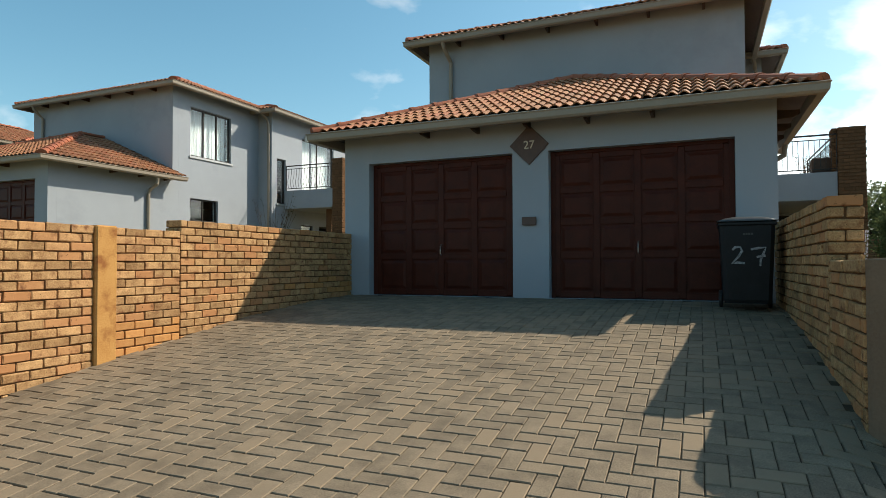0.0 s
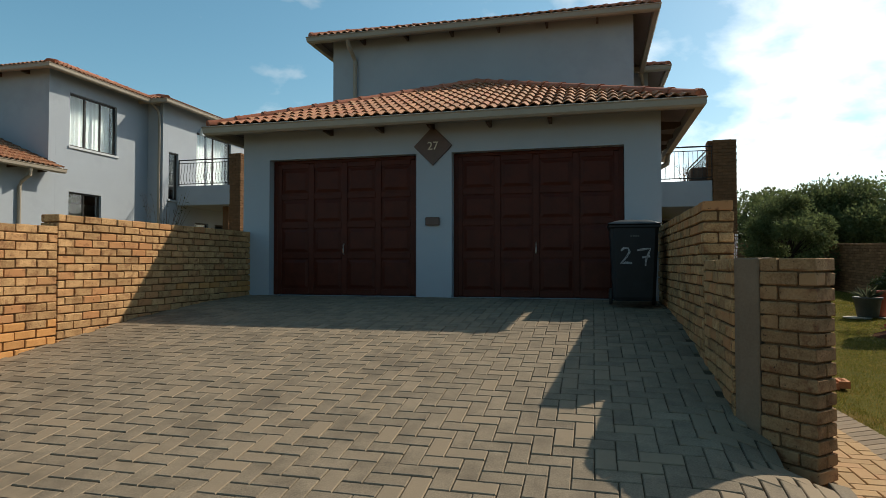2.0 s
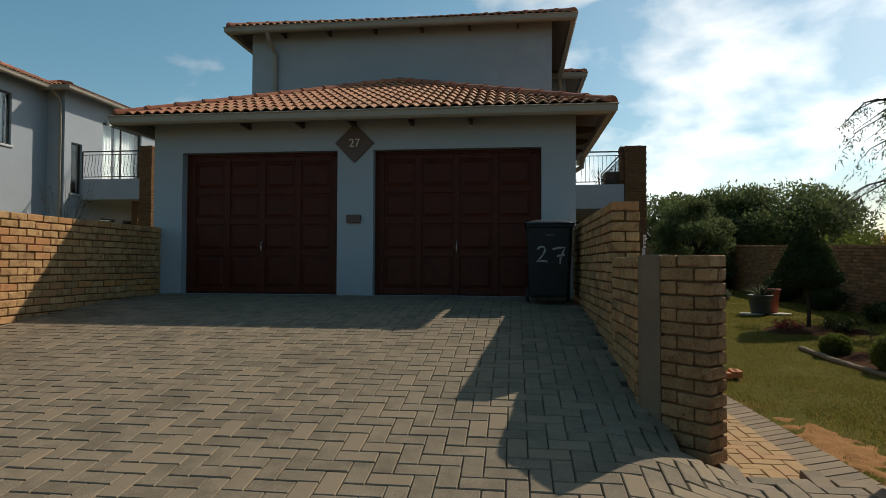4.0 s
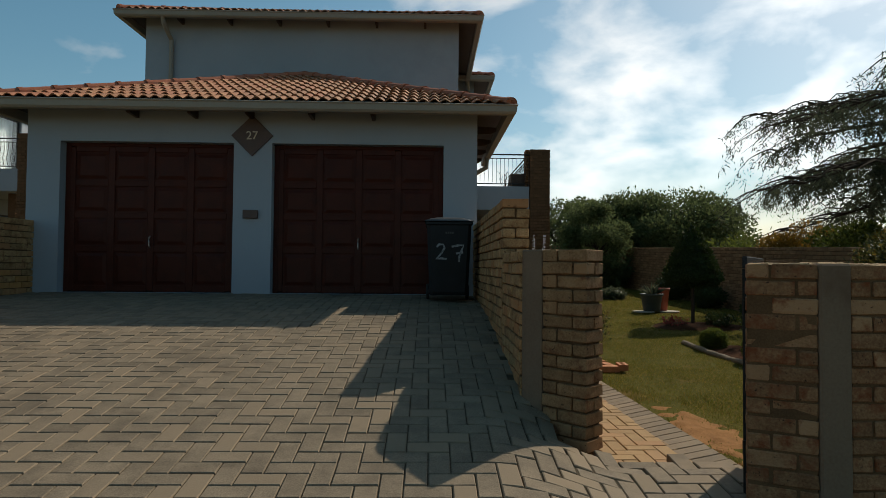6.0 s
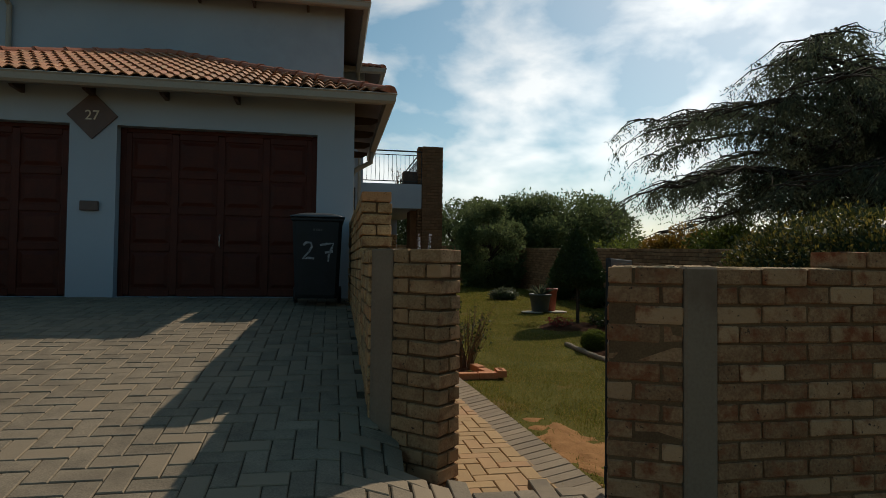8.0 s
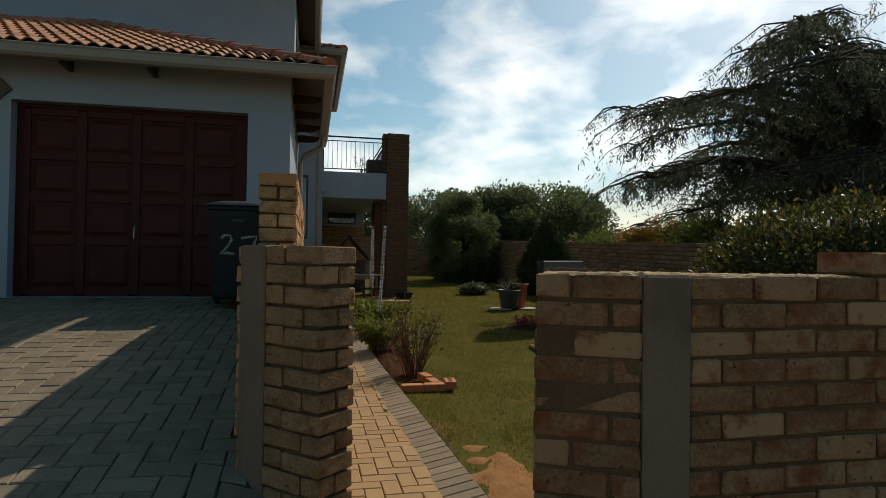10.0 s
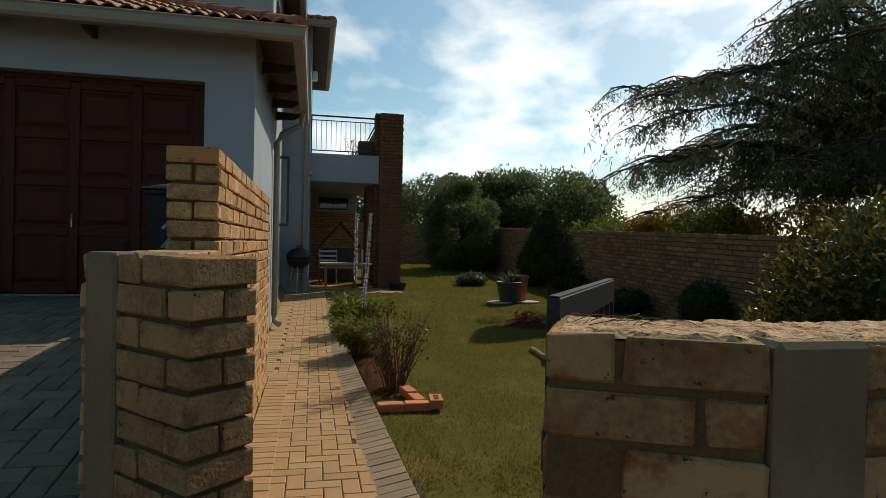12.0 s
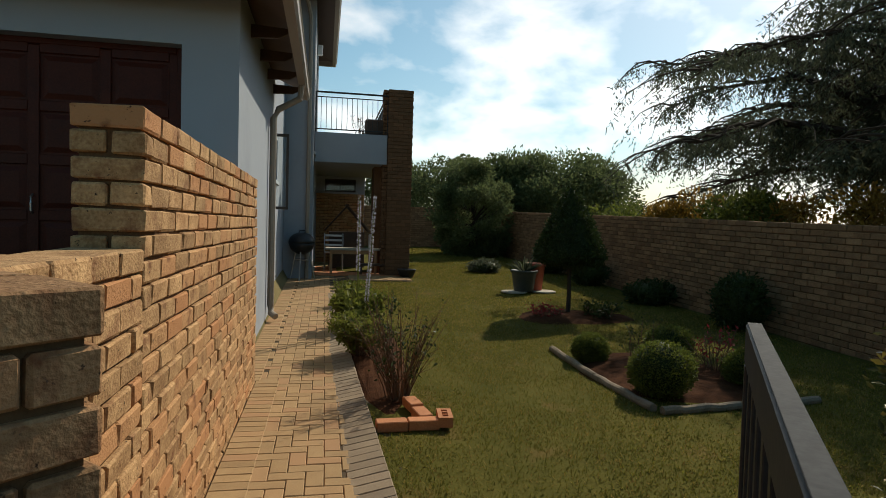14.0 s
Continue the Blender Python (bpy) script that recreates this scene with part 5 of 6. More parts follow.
def flower_spikes():
    rng = np.random.default_rng(71)
    f = thing("flower_spikes", "pair of tall pale flower spikes rising from a clump", "flower", at=(4.40, 2.2, gz(0, 2.2)))
    for k, (dx, dy, h) in enumerate(((0.0, 0.0, 1.74), (0.20, 0.05, 1.78), (0.14, -0.1, 0.9))):
        part("stalk", tube(((dx * 0.6, dy, 0), (dx * 0.8, dy, h * 0.5), (dx, dy, h)), (0.012, 0.009, 0.004), 5), M_LEAFYL, f)
        n = 420
        z = rng.uniform(0.45, 0.99, n) * h
        z = np.round(z / 0.062) * 0.062 + rng.normal(0, 0.016, n)
        a = rng.random(n) * 2 * np.pi
        r = 0.035 * (1.15 - z / h)+0.012
        p = np.stack((dx * (0.6 + 0.4 * z / h) + r * np.cos(a) * 0.3, dy + r * np.sin(a) * 0.3, z), 1)
        d = np.stack((np.cos(a), np.sin(a), rng.uniform(-0.2, 0.5, n)), 1)
        v, fc = leaf_mesh(p, d, rng.uniform(0.012, 0.03, n), np.full(n, 0.014), rng)
        part_ob = np_mesh("blossom", v, fc, M_FLOWER, f)
    return f


flower_spikes()


def aloe_pot():
    x, y = 7.92, 6.0
    z = gz(x, y)
    for sx, sy, s in ((-0.22, -0.05, 91), (0.42, 0.06, 92)):
        st = lathe(((0.23, 0.0), (0.26, 0.008), (0.26, 0.03), (0.24, 0.036)), 18)
        o = part("stepping_stone", st, M_STONE, None)
        o.location = (x + sx, y + sy - 0.05, z)
        tagged(o, "round pale stepping stone under the pots", "stepping stone", "stepping stones under the pots")
    for name, lab, px, py, r, h, mat in (("plant_pot", "dark glazed plant pot with spiky aloe", x - 0.02, y - 0.08, 0.27, 0.42, M_POTGREY), ("plant_pot", "red terracotta plant pot on a stepping stone", x + 0.28, y + 0.14, 0.22, 0.55, M_POTRED)):
        pot = thing(name, lab, "plant pot", "pots on the lawn", at=(px, py, z + 0.036))
        part("body", lathe(((r * 0.68, 0.0), (r * 0.72, 0.02), (r * 0.92, h * 0.85), (r * 1.0, h * 0.88), (r * 1.03, h * 0.97), (r * 1.0, h), (r * 0.9, h), (r * 0.86, h - 0.06)), 24), mat, pot, smooth=True)
        part("soil", lathe(((r * 0.80, h - 0.10), (r * 0.87, h - 0.05)), 18), M_SOIL, pot)
        if mat is M_POTGREY:
            rng = np.random.default_rng(93)
            n = 46
            a = rng.random(n) * 2 * np.pi
            el = rng.uniform(0.5, 1.4, n)
            d = np.stack((np.cos(a) * np.cos(el), np.sin(a) * np.cos(el), np.sin(el)), 1)
            b = np.stack((np.cos(a) * 0.04, np.sin(a) * 0.04, np.full(n, h - 0.05)), 1)
            v, f = leaf_mesh(b, d, rng.uniform(0.25, 0.42, n), np.full(n, 0.04), rng, 0.4, 0.1)
            tagged(np_mesh("aloe_leaves", v, f, M_LEAFGUM, pot), kind="stuff")


aloe_pot()


# ---- beds ----
def soil_patch(name, label, cx, cy, rx, ry, h=0.04, seed=0, mat=M_SOIL):
    rng = random.Random(seed)
    vs, fs = [(0, 0, h)], []
    rings, n = 5, 28
    for k in range(1, rings + 1):
        for i in range(n):
            a = 2 * math.pi * i / n
            w = k / rings * (1 + 0.08 * math.sin(3 * a + seed))
            x, y = rx * w * math.cos(a), ry * w * math.sin(a)
            vs.append((x, y, h * (1 - (k / rings) ** 3) + rng.uniform(-0.008, 0.012) + 0.03 * y - (0.02 if k == rings else 0)))
    for i in range(n):
        fs.append((0, 1 + i, 1 + (i + 1) % n))
        for k in range(rings - 1):
            a, b = 1 + k * n, 1 + (k + 1) * n
            fs.append((a + i, b + i, b + (i + 1) % n, a + (i + 1) % n))
    o = link_mesh(name, vs, fs, mat)
    o.location = (cx, cy, gz(cx, cy) + 0.012)
    return tagged(o, label, "flower bed", kind="structure")


soil_patch("flower_bed_path", "red soil strip bed beside the path kerb", 4.52, 1.3, 0.32, 2.75, 0.05, 1)
soil_patch("flower_bed_topiary", "red soil bed round the cone topiary", 7.8, 3.2, 0.95, 0.62, 0.06, 2)
soil_patch("flower_bed_log", "red soil bed with boxwood balls inside log edging", 7.4, -0.15, 0.95, 1.05, 0.04, 3)


def bare_sand(cx, cy, rx, ry):
    """Sand that shows through the worn lawn, its rim sinking unevenly into the ground."""
    n, rings = 64, 14
    vs, fs = [(0, 0, 0.012)], []
    for k in range(1, rings + 1):
        for i in range(n):
            a = 2 * math.pi * i / n
            x, y = rx * k / rings * math.cos(a), ry * k / rings * math.sin(a)
            vs.append((x, y, 0.012 - 0.026 * (k / rings) ** 1.5 + 0.022 * noise.noise((x * 7, y * 7, 5.0))))
    for i in range(n):
        fs.append((0, 1 + i, 1 + (i + 1) % n))
        for k in range(rings - 1):
            a, b = 1 + k * n, 1 + (k + 1) * n
            fs.append((a + i, b + i, b + (i + 1) % n, a + (i + 1) % n))
    o = link_mesh("bare_patch", vs, fs, M_SANDSOIL)
    o.location = (cx, cy, gz(cx, cy))
    tagged(o, "bare orange sand patch in the worn lawn", "bare soil", kind="structure")


bare_sand(4.66, -4.0, 0.42, 1.1)


def log_edge(p0, p1, r=0.038):
    a, b = Vector((*p0, gz(*p0) + r * 0.7)), Vector((*p1, gz(*p1) + r * 0.7))
    n = 7
    o = part("edging_log", tube([a.lerp(b, i / n) + Vector((0, 0, 0.006 * math.sin(i * 2.1))) for i in range(n + 1)], [r * (1 + 0.06 * math.sin(i * 3.3)) for i in range(n + 1)], 10), M_LOG, None)
    tagged(o, "weathered round timber pole edging the bed", "garden edging", "log edging round the bed")


log_edge((6.62, 1.05), (6.60, -0.15))
log_edge((6.60, -0.16), (6.62, -1.20))
log_edge((6.66, -1.27), (7.42, -1.20))
log_edge((7.43, -1.20), (8.25, -1.12))


def loose_brick(x, y, z, turn, lab, holes=False, roll=0):
    b = thing("loose_brick", lab, "brick", "loose bricks edging the rose bed", at=(x, y, z))
    b.rotation_euler = (math.radians(roll), 0, math.radians(turn))
    if not holes:
        v, f = brick_mesh(0.222, 0.106, 0.073, 0.006)
        link_mesh("block", v, f, M_REDBRICK, b)
    else:
        bm = bmesh.new()
        xs, ys = (-0.111, -0.080, -0.036, -0.022, 0.022, 0.036, 0.080, 0.111), (-0.053, -0.022, 0.022, 0.053)
        gd = {}
        def vt(i, j, t):
            if (i, j, t) not in gd:
                gd[i, j, t] = bm.verts.new((xs[i], ys[j], 0.073 * t))
            return gd[i, j, t]
        hole = lambda i, j: j == 1 and i in (1, 3, 5)
        for i in range(7):
            for j in range(3):
                if hole(i, j):
                    for (p, q) in (((i, j), (i + 1, j)), ((i + 1, j), (i + 1, j + 1)), ((i + 1, j + 1), (i, j + 1)), ((i, j + 1), (i, j))):
                        bm.faces.new((vt(*p, 0), vt(*q, 0), vt(*q, 1), vt(*p, 1)))
                    continue
                for t in (0, 1):
                    bm.faces.new([vt(*q, t) for q in ((i, j), (i + 1, j), (i + 1, j + 1), (i, j + 1))])
        for i in range(7):
            bm.faces.new((vt(i, 0, 0), vt(i + 1, 0, 0), vt(i + 1, 0, 1), vt(i, 0, 1)))
            bm.faces.new((vt(i, 3, 0), vt(i + 1, 3, 0), vt(i + 1, 3, 1), vt(i, 3, 1)))
        for j in range(3):
            bm.faces.new((vt(0, j, 0), vt(0, j + 1, 0), vt(0, j + 1, 1), vt(0, j, 1)))
            bm.faces.new((vt(7, j, 0), vt(7, j + 1, 0), vt(7, j + 1, 1), vt(7, j, 1)))
        bmesh.ops.recalc_face_normals(bm, faces=bm.faces[:])
        part("block", bm, M_REDBRICK, b)


zb = PATH_Z + 0.005
loose_brick(4.46, -1.42, zb, 2, "orange-red brick laid flat at the bed's edge")
loose_brick(4.69, -1.41, zb, -1, "orange-red brick laid flat at the bed's corner")
loose_brick(4.855, -1.36, zb + 0.02, 84, "orange-red brick with three core holes", True)
loose_brick(4.71, -1.22, zb, 98, "orange-red brick closing the bed's side")
loose_brick(4.675, -0.97, zb + 0.01, 100, "orange-red brick leaning at the bed's side")


# ---- gate ----
def build_gate():
    p0, p1 = Vector((4.231, -5.402, 0)), Vector((4.662, -4.790, 0))
    g = thing("garden_gate", "open black steel garden gate with worn top rail", "gate", at=p0)
    ln = (p1 - p0).length
    g.rotation_euler = (0, 0, math.atan2(p1.y - p0.y, p1.x - p0.x))
    w = 0.0125
    part("top_rail", box((0.0, -w, 0.41), (ln, w, 0.474), 0.003), M_GATERAIL, g, "black steel top rail")
    part("worn_face", box((0.004, -w + 0.002, 0.4745), (ln - 0.004, w - 0.002, 0.4765), 0.0006), M_RAILSHEEN, g, "worn rail top with the sky's sheen put into its lighter grey")
    part("bottom_rail", box((0.027, -w, -0.78), (ln - 0.027, w, -0.73), 0.003), M_GATE, g)
    part("stile", box((0.0, -w, -0.80), (0.026, w, 0.409), 0.003), M_GATE, g)
    part("stile", box((ln - 0.026, -w, -0.80), (ln, w, 0.409), 0.003), M_GATE, g)
    n = 7
    for k in range(n):
        x = 0.026 + (ln - 0.052) * (k + 0.5) / n
        part("picket", box((x - 0.014, -0.009, -0.729), (x + 0.014, 0.009, 0.409), 0.002), M_GATE, g)
    for z in (-0.55, 0.2):
        part("hinge", tube(((-0.008, 0.004, z - 0.04), (-0.008, 0.004, z + 0.04)), 0.010, 8), M_GATE, g)
    part("latch", box((ln - 0.10, -0.034, -0.08), (ln - 0.01, -w - 0.001, -0.03), 0.004), M_GATE, g)


build_gate()


# ---- patio ----
terrace = part("terrace", box((3.71, 8.45, -0.9), (6.05, 13.2, -0.555), 0.01), M_REDBRICK, None)
tagged(terrace, "low red-brick patio terrace under the balcony", "terrace", kind="structure")
ZT = -0.555


def kettle_braai():
    k = thing("kettle_grill", "black kettle grill on tripod legs against the wall", "grill", at=(3.50, 7.55, gz(0, 7.55)+0.02))
    bowl = lathe([(0.27 * math.sin(t), 0.78 - 0.27 * math.cos(t) * 0.9) for t in (0.15, 0.5, 0.8, 1.1, 1.35, 1.57)], 20)
    part("bowl", bowl, M_BLACK, k, smooth=True)
    part("lid", lathe([(0.28, 0.785), (0.275, 0.83), (0.24, 0.91), (0.17, 0.97), (0.07, 1.0), (0.02, 1.005)], 20), M_BLACK, k, smooth=True)
    part("lid_handle", tube(((-0.06, 0, 1.0), (-0.06, 0, 1.05), (0.06, 0, 1.05), (0.06, 0, 1.0)), 0.012, 6), M_BLACK, k)
    for a in (0.4, 2.5, 4.6):
        part("leg", tube(((0.16 * math.cos(a), 0.16 * math.sin(a), 0.60), (0.30 * math.cos(a), 0.30 * math.sin(a), 0.0)), 0.013, 6), M_STEEL, k)
    part("ash_pan", lathe(((0.02, 0.40), (0.12, 0.41), (0.13, 0.43), (0.02, 0.425)), 14), M_STEEL, k)


kettle_braai()


def patio_things():
    t = thing("patio_table", "timber patio table with a pale top", "table", at=(4.65, 9.15, ZT))
    part("tabletop", box((-0.66, -0.38, 0.55), (0.66, 0.38, 0.595), 0.008), M_STONE, t, "pale worn tabletop")
    for sx in (-0.52, 0.52):
        for sy in (-0.32, 0.32):
            part("leg", box((sx - 0.03, sy - 0.03, 0), (sx + 0.03, sy + 0.03, 0.549), 0.004), M_WOODTABLE, t)
    part("apron", box((-0.49, -0.33, 0.46), (0.49, -0.31, 0.549), 0.002), M_WOODTABLE, t)
    c = thing("folding_chair", "white folding garden chair on the terrace", "chair", at=(4.20, 9.95, ZT))
    part("seat", box((-0.21, -0.2, 0.43), (0.21, 0.2, 0.455), 0.006), M_WHITE, c)
    for bz in (0.60, 0.72, 0.84):
        part("back_slat", box((-0.21, 0.12 + 0.13 * (bz - 0.6) / 0.24, bz), (0.21, 0.135 + 0.13 * (bz - 0.6) / 0.24, bz + 0.05), 0.004), M_WHITE, c)
    for sx in (-0.23, 0.23):
        part("leg", tube(((sx, -0.24, 0), (sx, 0.22, 0.92)), 0.013, 6), M_STEEL, c)
        part("leg", tube(((sx * 0.92, 0.26, 0), (sx * 0.92, -0.18, 0.45)), 0.013, 6), M_STEEL, c)
    k = thing("dog_kennel", "dark timber kennel with a pitched roof", "kennel", at=(4.55, 10.9, ZT))
    k.scale = (1.15, 1.0, 1.55)
    part("body", box((-0.40, -0.40, 0.0), (0.40, 0.40, 0.62), 0.008), M_TIMBER, k)
    bm = bmesh.new()
    for s in (-1, 1):
        add_box(bm, (-0.04, -0.48, -0.012), (0.66, 0.48, 0.018), 0.004, pose(0, 0, 1.06, 0, 40, 0) if s > 0 else pose(0, 0, 1.058, 0, 40, 180))
    part("roof", bm, M_TIMBER, k)
    p = thing("white_drum", "white cylindrical drum standing on the terrace", "drum", at=(5.22, 9.9, ZT))
    part("body", lathe(((0.14, 0), (0.15, 0.02), (0.15, 0.90), (0.14, 0.93), (0.02, 0.94)), 18), M_WHITE, p, smooth=True)
    s = thing("low_bench", "low dark timber bench at the terrace edge", "bench", at=(5.2, 8.75, ZT))
    part("seat", box((-0.45, -0.14, 0.20), (0.45, 0.14, 0.25), 0.006), M_TIMBER, s)
    for sx in (-0.38, 0.38):
        part("leg", box((sx - 0.03, -0.12, 0), (sx + 0.03, 0.12, 0.199), 0.003), M_TIMBER, s)
    q = thing("dark_bowl", "dark planter bowl at the column's foot", "planter", at=(5.85, 8.28, gz(0, 8.3)))
    part("bowl", lathe(((0.10, 0), (0.16, 0.04), (0.22, 0.18), (0.23, 0.20), (0.20, 0.20), (0.15, 0.12)), 16), M_BLACK, q, smooth=True)
    b = thing("balcony_planter", "brown planter box on the balcony beside the column", "planter", at=(5.12, 8.95, 2.70))
    part("body", box((-0.26, -0.14, 0), (0.24, 0.14, 0.40), 0.03), M_TIMBER, b)
    stems_plant("balcony_twigs", "bare twiggy pot plant on the balcony", (4.75, 9.1, 2.70), 14, 0.25, 0.62, 66, M_LEAFDK, 30, 0.04, 0.4, "pot plant", 0.008)


patio_things()


# ---- trees ----
def big_tree():
    rng = np.random.default_rng(101)
    t = thing("weeping_tree", "large spreading tree with drooping narrow grey-green leaves", "tree", at=(17.8, 4.2, -0.9))
    bm = bmesh.new()
    add_tube(bm, ((0, 0, -0.3), (0.05, 0, 1.2), (-0.05, 0.1, 2.4), (0, 0, 3.4)), (0.50, 0.40, 0.36, 0.30), 10)
    part("trunk", bm, M_BARK, t)
    lim = bmesh.new()
    anchors = []
    n_limb = 58
    for k in range(n_limb):
        a = 2 * math.pi * (k * 0.381966 % 1.0)
        tier = ((k % 6) / 5) ** 1.25
        reach = (7.2 + 2.2 * tier - 5.3 * tier ** 2) * rng.uniform(0.88, 1.06)
        high = 3.2 + 3.4 * tier + rng.normal(0, 0.25)
        droop = rng.uniform(0.9, 1.7) * (1 - 0.35 * tier)
        q = []
        for i in range(9):
            f = i / 8
            z = 2.2 + (high + 0.9 - 2.2) * (1 - (1 - f) ** 2.2) - droop * max(0, f - 0.45) ** 1.6 * 2.2
            q.append(Vector((math.cos(a + 0.25 * math.sin(3 * f + k)) * reach * f, math.sin(a + 0.25 * math.sin(3 * f + k)) * reach * f, z)) + Vector(rng.normal(0, 0.05, 3)) * f)
        add_tube(lim, q, [0.26 * (1 - f / 9) ** 1.9 + 0.008 for f in range(9)], 6, False)
        for i in range(3, 9):
            for s in range(5):
                p0 = q[i - 1].lerp(q[i], rng.random())
                side = a + rng.choice([-1, 1]) * rng.uniform(0.4, 1.4)
                ln = rng.uniform(0.7, 1.9)
                br = []
                for j in range(5):
                    f = j / 4
                    br.append(p0 + Vector((math.cos(side) * ln * f, math.sin(side) * ln * f, 0.30 * f - 0.85 * f * f * ln * 0.7)) + Vector(rng.normal(0, 0.05, 3)) * f)
                add_tube(lim, br, (0.032, 0.024, 0.017, 0.011, 0.005), 4, False)
                for j in range(1, 5):
                    for _ in range(3):
                        anchors.append(br[j - 1].lerp(br[j], rng.random()))
    tagged(part("branchwork", lim, M_BARK, t), kind="stuff")
    base = np.array([tuple(p) for p in anchors])
    per = 11
    n = len(base) * per
    # each anchor carries a hanging frond with leaflets along it
    hang = np.stack((rng.normal(0, 0.5, len(base)), rng.normal(0, 0.5, len(base)), -np.ones(len(base))), 1) * rng.uniform(0.22, 0.55, len(base))[:, None]
    p = np.repeat(base, per, axis=0) + np.repeat(hang, per, axis=0) * rng.random(n)[:, None] + rng.normal(0, 0.03, (n, 3))
    d = np.stack((rng.normal(0, 0.6, n), rng.normal(0, 0.6, n), -np.abs(rng.normal(0.7, 0.4, n))), 1)
    v, f = leaf_mesh(p, d, rng.uniform(0.08, 0.15, n), rng.uniform(0.02, 0.034, n), rng, 0.2, 0.05)
    tagged(np_mesh("crown", v, f, M_LEAFGUM, t), kind="stuff")


big_tree()


def round_tree(label, at, r, h, seed, mat, leaf=0.16, clumps=46, per=420, name="tree", low=0.12):
    """A bushy tree: trunk, limbs and a crown of clumps of leaves with gaps and an uneven outline."""
    rng = np.random.default_rng(seed)
    t = thing(name, label, "tree" if "tree" in name else "bush", at=at)
    bm = bmesh.new()
    add_tube(bm, ((0, 0, -0.3), (0.03 * r, 0.02, h * 0.3), (0, 0, h * 0.55)), (0.07 * r + 0.03, 0.05 * r + 0.02, 0.03 * r + 0.01), 7)
    part("trunk", bm, M_BARK, t)
    lim = bmesh.new()
    P, D = [], []
    for k in range(clumps):
        u = rng.normal(size=3)
        u /= np.linalg.norm(u)
        rad = rng.uniform(0.55, 1.0) ** 0.6
        c = np.array([u[0] * r * rad, u[1] * r * rad, h * (0.5 + low / 2) + u[2] * h * (0.5 - low / 2) * rad])
        if k % 2 == 0:
            add_tube(lim, ((0, 0, h * 0.35), tuple(c * np.array([0.5, 0.5, 0.8])), tuple(c)), (0.03 * r, 0.018 * r, 0.006), 4, False)
        cr = r * rng.uniform(0.22, 0.40)
        q = rng.normal(size=(per, 3))
        q /= np.linalg.norm(q, axis=1)[:, None]
        w = rng.random(per) ** 0.4
        P.append(c + q * (w * cr)[:, None] * np.array([1, 1, 0.75]))
        D.append(q + rng.normal(0, 0.6, (per, 3)) + np.array([0, 0, 0.2]))
    tagged(part("branchwork", lim, M_BARK, t), kind="stuff")
    p, d = np.concatenate(P), np.concatenate(D)
    n = len(p)
    v, f = leaf_mesh(p, d, rng.uniform(0.6, 1.3, n) * leaf, rng.uniform(0.6, 1.2, n) * leaf * 0.5, rng)
    tagged(np_mesh("crown", v, f, mat, t), kind="stuff")
    return t


round_tree("dark dense shrub tree in the back corner of the garden", (9.1, 15.4, -0.42), 1.3, 3.3, 201, M_LEAFOAK, 0.10, 90, 420, "corner_tree", -0.12)
round_tree("bushy green tree beyond the back wall", (9.6, 23.5, -0.4), 2.2, 4.0, 202, M_LEAFOAK, 0.16, 46, 380)
round_tree("broad dark green tree beyond the garden wall", (15.9, 25.2, -0.6), 3.9, 5.2, 203, M_LEAFOAK, 0.20, 90, 420)
round_tree("broad green tree behind the garden wall", (12.8, 26.0, -0.6), 3.0, 5.0, 204, M_LEAFOAK, 0.20, 60, 420)
round_tree("dark green tree behind the garden wall", (18.2, 28.0, -0.6), 2.6, 4.2, 205, M_LEAFOAK, 0.20, 60, 420)
round_tree("pale green tree behind the column", (7.2, 27.0, -0.4), 2.0, 4.6, 206, M_LEAFOAK, 0.18, 40, 380)
round_tree("orange autumn bush over the boundary wall", (13.0, 8.2, -0.7), 1.5, 2.1, 207, M_LEAFOR, 0.12, 36, 300, "autumn_bush")
round_tree("rusty autumn bush over the boundary wall", (14.0, 4.6, -0.7), 1.5, 2.0, 208, M_LEAFOR, 0.12, 36, 300, "autumn_bush")
round_tree("dull green bush beyond the boundary wall", (13.2, 6.2, -0.7), 1.3, 2.1, 209, M_LEAF, 0.12, 30, 300, "boundary_bush")
round_tree("dull green bush beyond the far boundary wall", (15.0, 13.5, -0.7), 2.0, 2.3, 210, M_LEAF, 0.14, 30, 300, "boundary_bush")
round_tree("dark bush beyond the boundary wall", (15.5, 1.6, -0.7), 1.8, 2.4, 211, M_LEAFDK, 0.12, 36, 300, "boundary_bush")


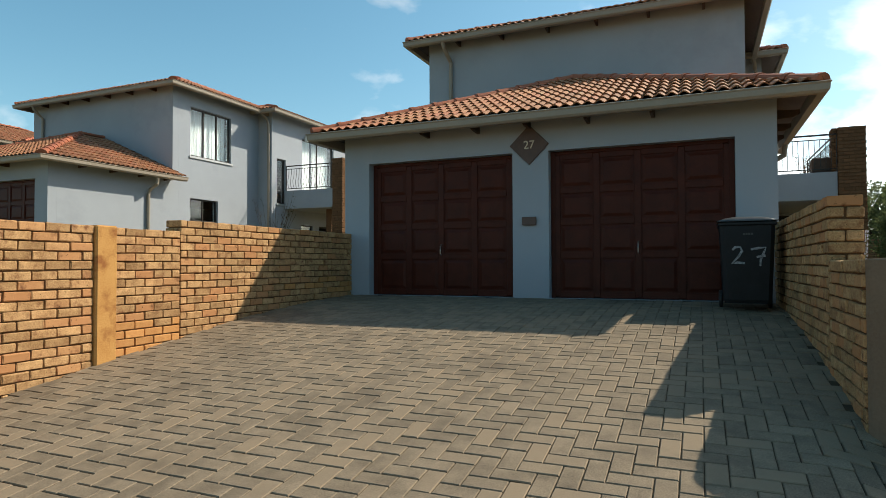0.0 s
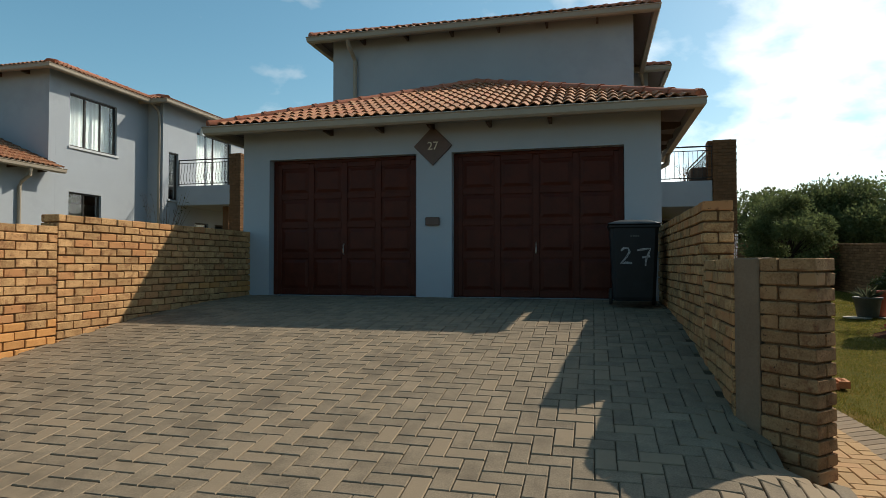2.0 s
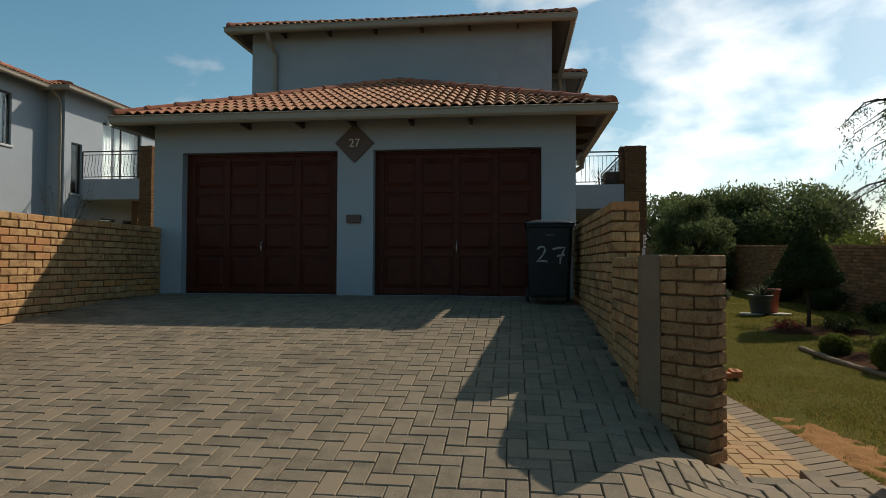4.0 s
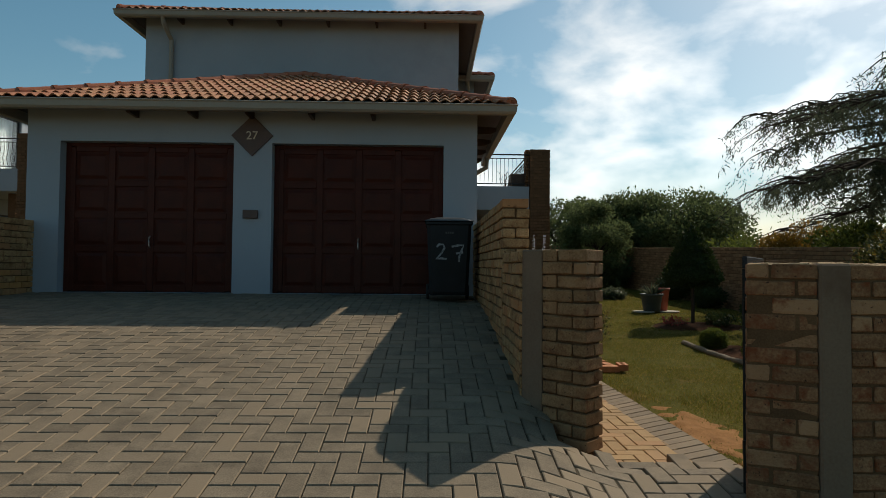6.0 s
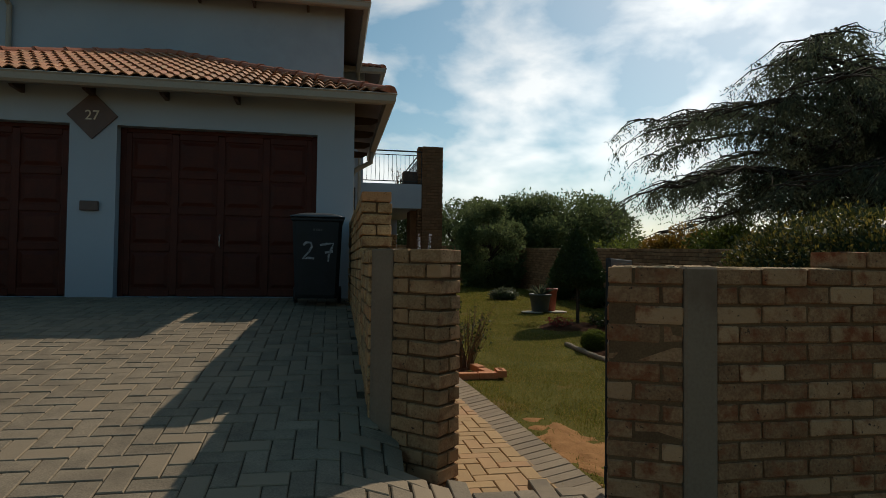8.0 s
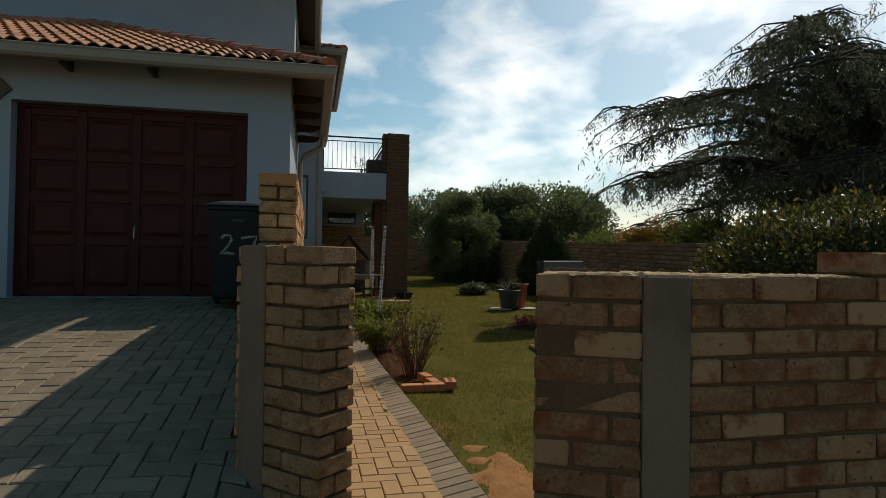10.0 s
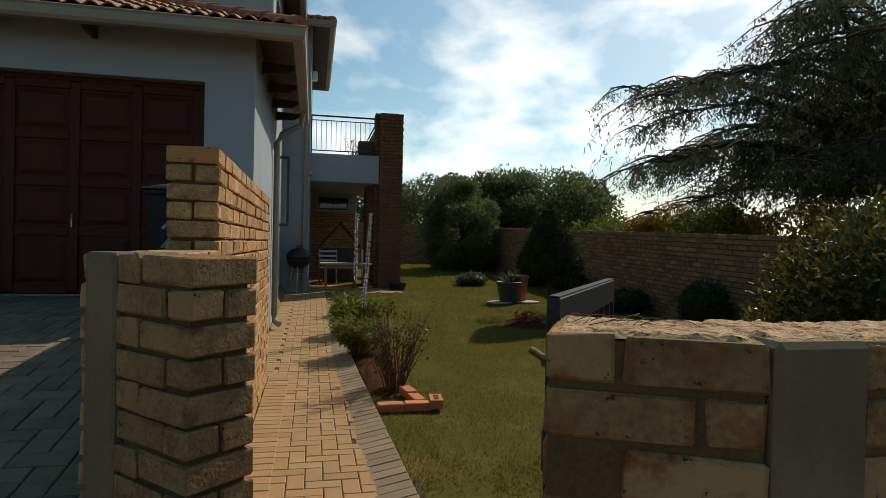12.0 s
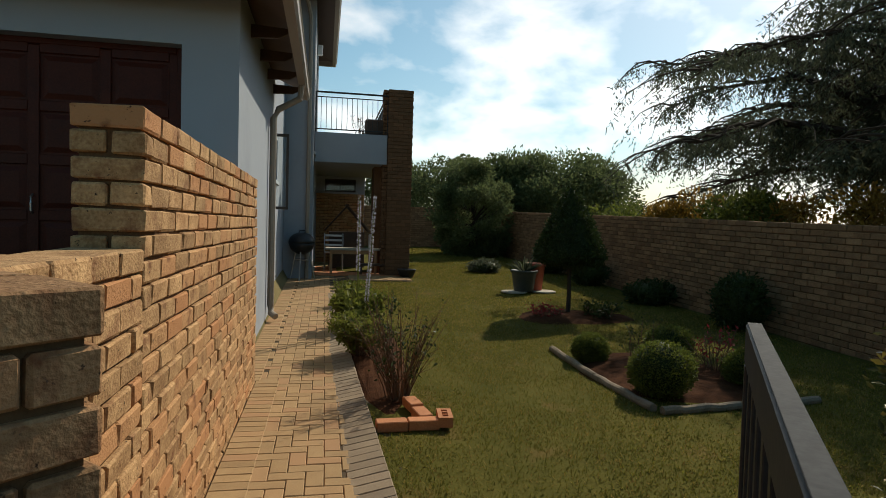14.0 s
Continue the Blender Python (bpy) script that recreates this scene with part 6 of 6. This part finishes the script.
# ---- grass ----
def build_grass():
    rng = np.random.default_rng(301)
    n = 430000
    y = -5.2 + 24.4 * rng.random(n) ** 2.1
    x = 4.27 + 5.9 * rng.random(n)
    keep = np.ones(n, bool)
    for cx, cy, rx, ry in ((4.52, 1.3, 0.30, 2.7), (7.8, 3.2, 0.9, 0.58), (7.4, -0.15, 0.85, 0.95)):
        keep &= ((x - cx) / rx) ** 2 + ((y - cy) / ry) ** 2 > 1.0
    wear = 1.0 - np.clip(((x - 4.66) / 0.42) ** 2 + ((y + 4.0) / 1.1) ** 2, 0, 1)
    keep &= rng.random(n) > 0.95 * np.sqrt(wear)
    keep &= ~((x < 5.92) & (y > 7.48))
    patch = np.array([noise.noise((a * 1.1, b * 1.1, 3.0)) for a, b in zip(x, y)])
    keep &= (patch < 0.22) | (rng.random(n) < 0.45)
    x, y = x[keep], y[keep]
    n = len(x)
    z = PATH_Z + 0.03 * np.maximum(0, y) + np.array([0.012 * noise.noise((a * 1.3, b * 1.3, 0)) for a, b in zip(x, y)])
    p = np.stack((x, y, z), 1)
    a = rng.random(n) * 2 * np.pi
    lean = rng.uniform(0.3, 1.6, n)
    d = np.stack((np.cos(a) * lean, np.sin(a) * lean, np.ones(n)), 1)
    d /= np.linalg.norm(d, axis=1)[:, None]
    grow = 1.0 + np.clip(y, 0, 18) * 0.10
    h = (rng.uniform(0.011, 0.032, n) * grow ** 0.4)[:, None]
    w = (rng.uniform(0.0025, 0.005, n) * grow)[:, None]
    s = np.stack((-np.sin(a), np.cos(a), np.zeros(n)), 1)
    verts = np.stack((p - s * w, p + s * w, p + d * h), 1).reshape(-1, 3)
    faces = np.arange(3 * n).reshape(-1, 3)
    o = np_mesh("grass", verts, faces, M_GRASS)
    tagged(o, "short mown lawn grass with dry straw-coloured blades", "grass", kind="stuff")


build_grass()


# ---- dry twigs and debris on the front wall ----
def wall_twigs():
    rng = random.Random(77)
    for k in range(9):
        a = rng.uniform(-0.5, 0.9)
        ln, bend = rng.uniform(0.05, 0.12), rng.uniform(-2.4, 2.4)
        p = Vector((4.26 + rng.uniform(-0.05, 0.07), -5.51 + rng.uniform(-0.05, 0.05), 0.443))
        pts = []
        for i in range(8):
            pts.append(p.copy())
            p += Vector((math.cos(a + bend * i / 7), math.sin(a + bend * i / 7), 0)) * ln / 7
            p.z = 0.443 + 0.010 * math.sin(math.pi * (i + 1) / 8)
        o = part("dry_twig", tube(pts, [0.0009 - 0.00006 * i for i in range(8)], 5), M_TWIG, None)
        tagged(o, "thin dry twig lying on the brick wall top", "twig", "dry twigs on the wall")


wall_twigs()
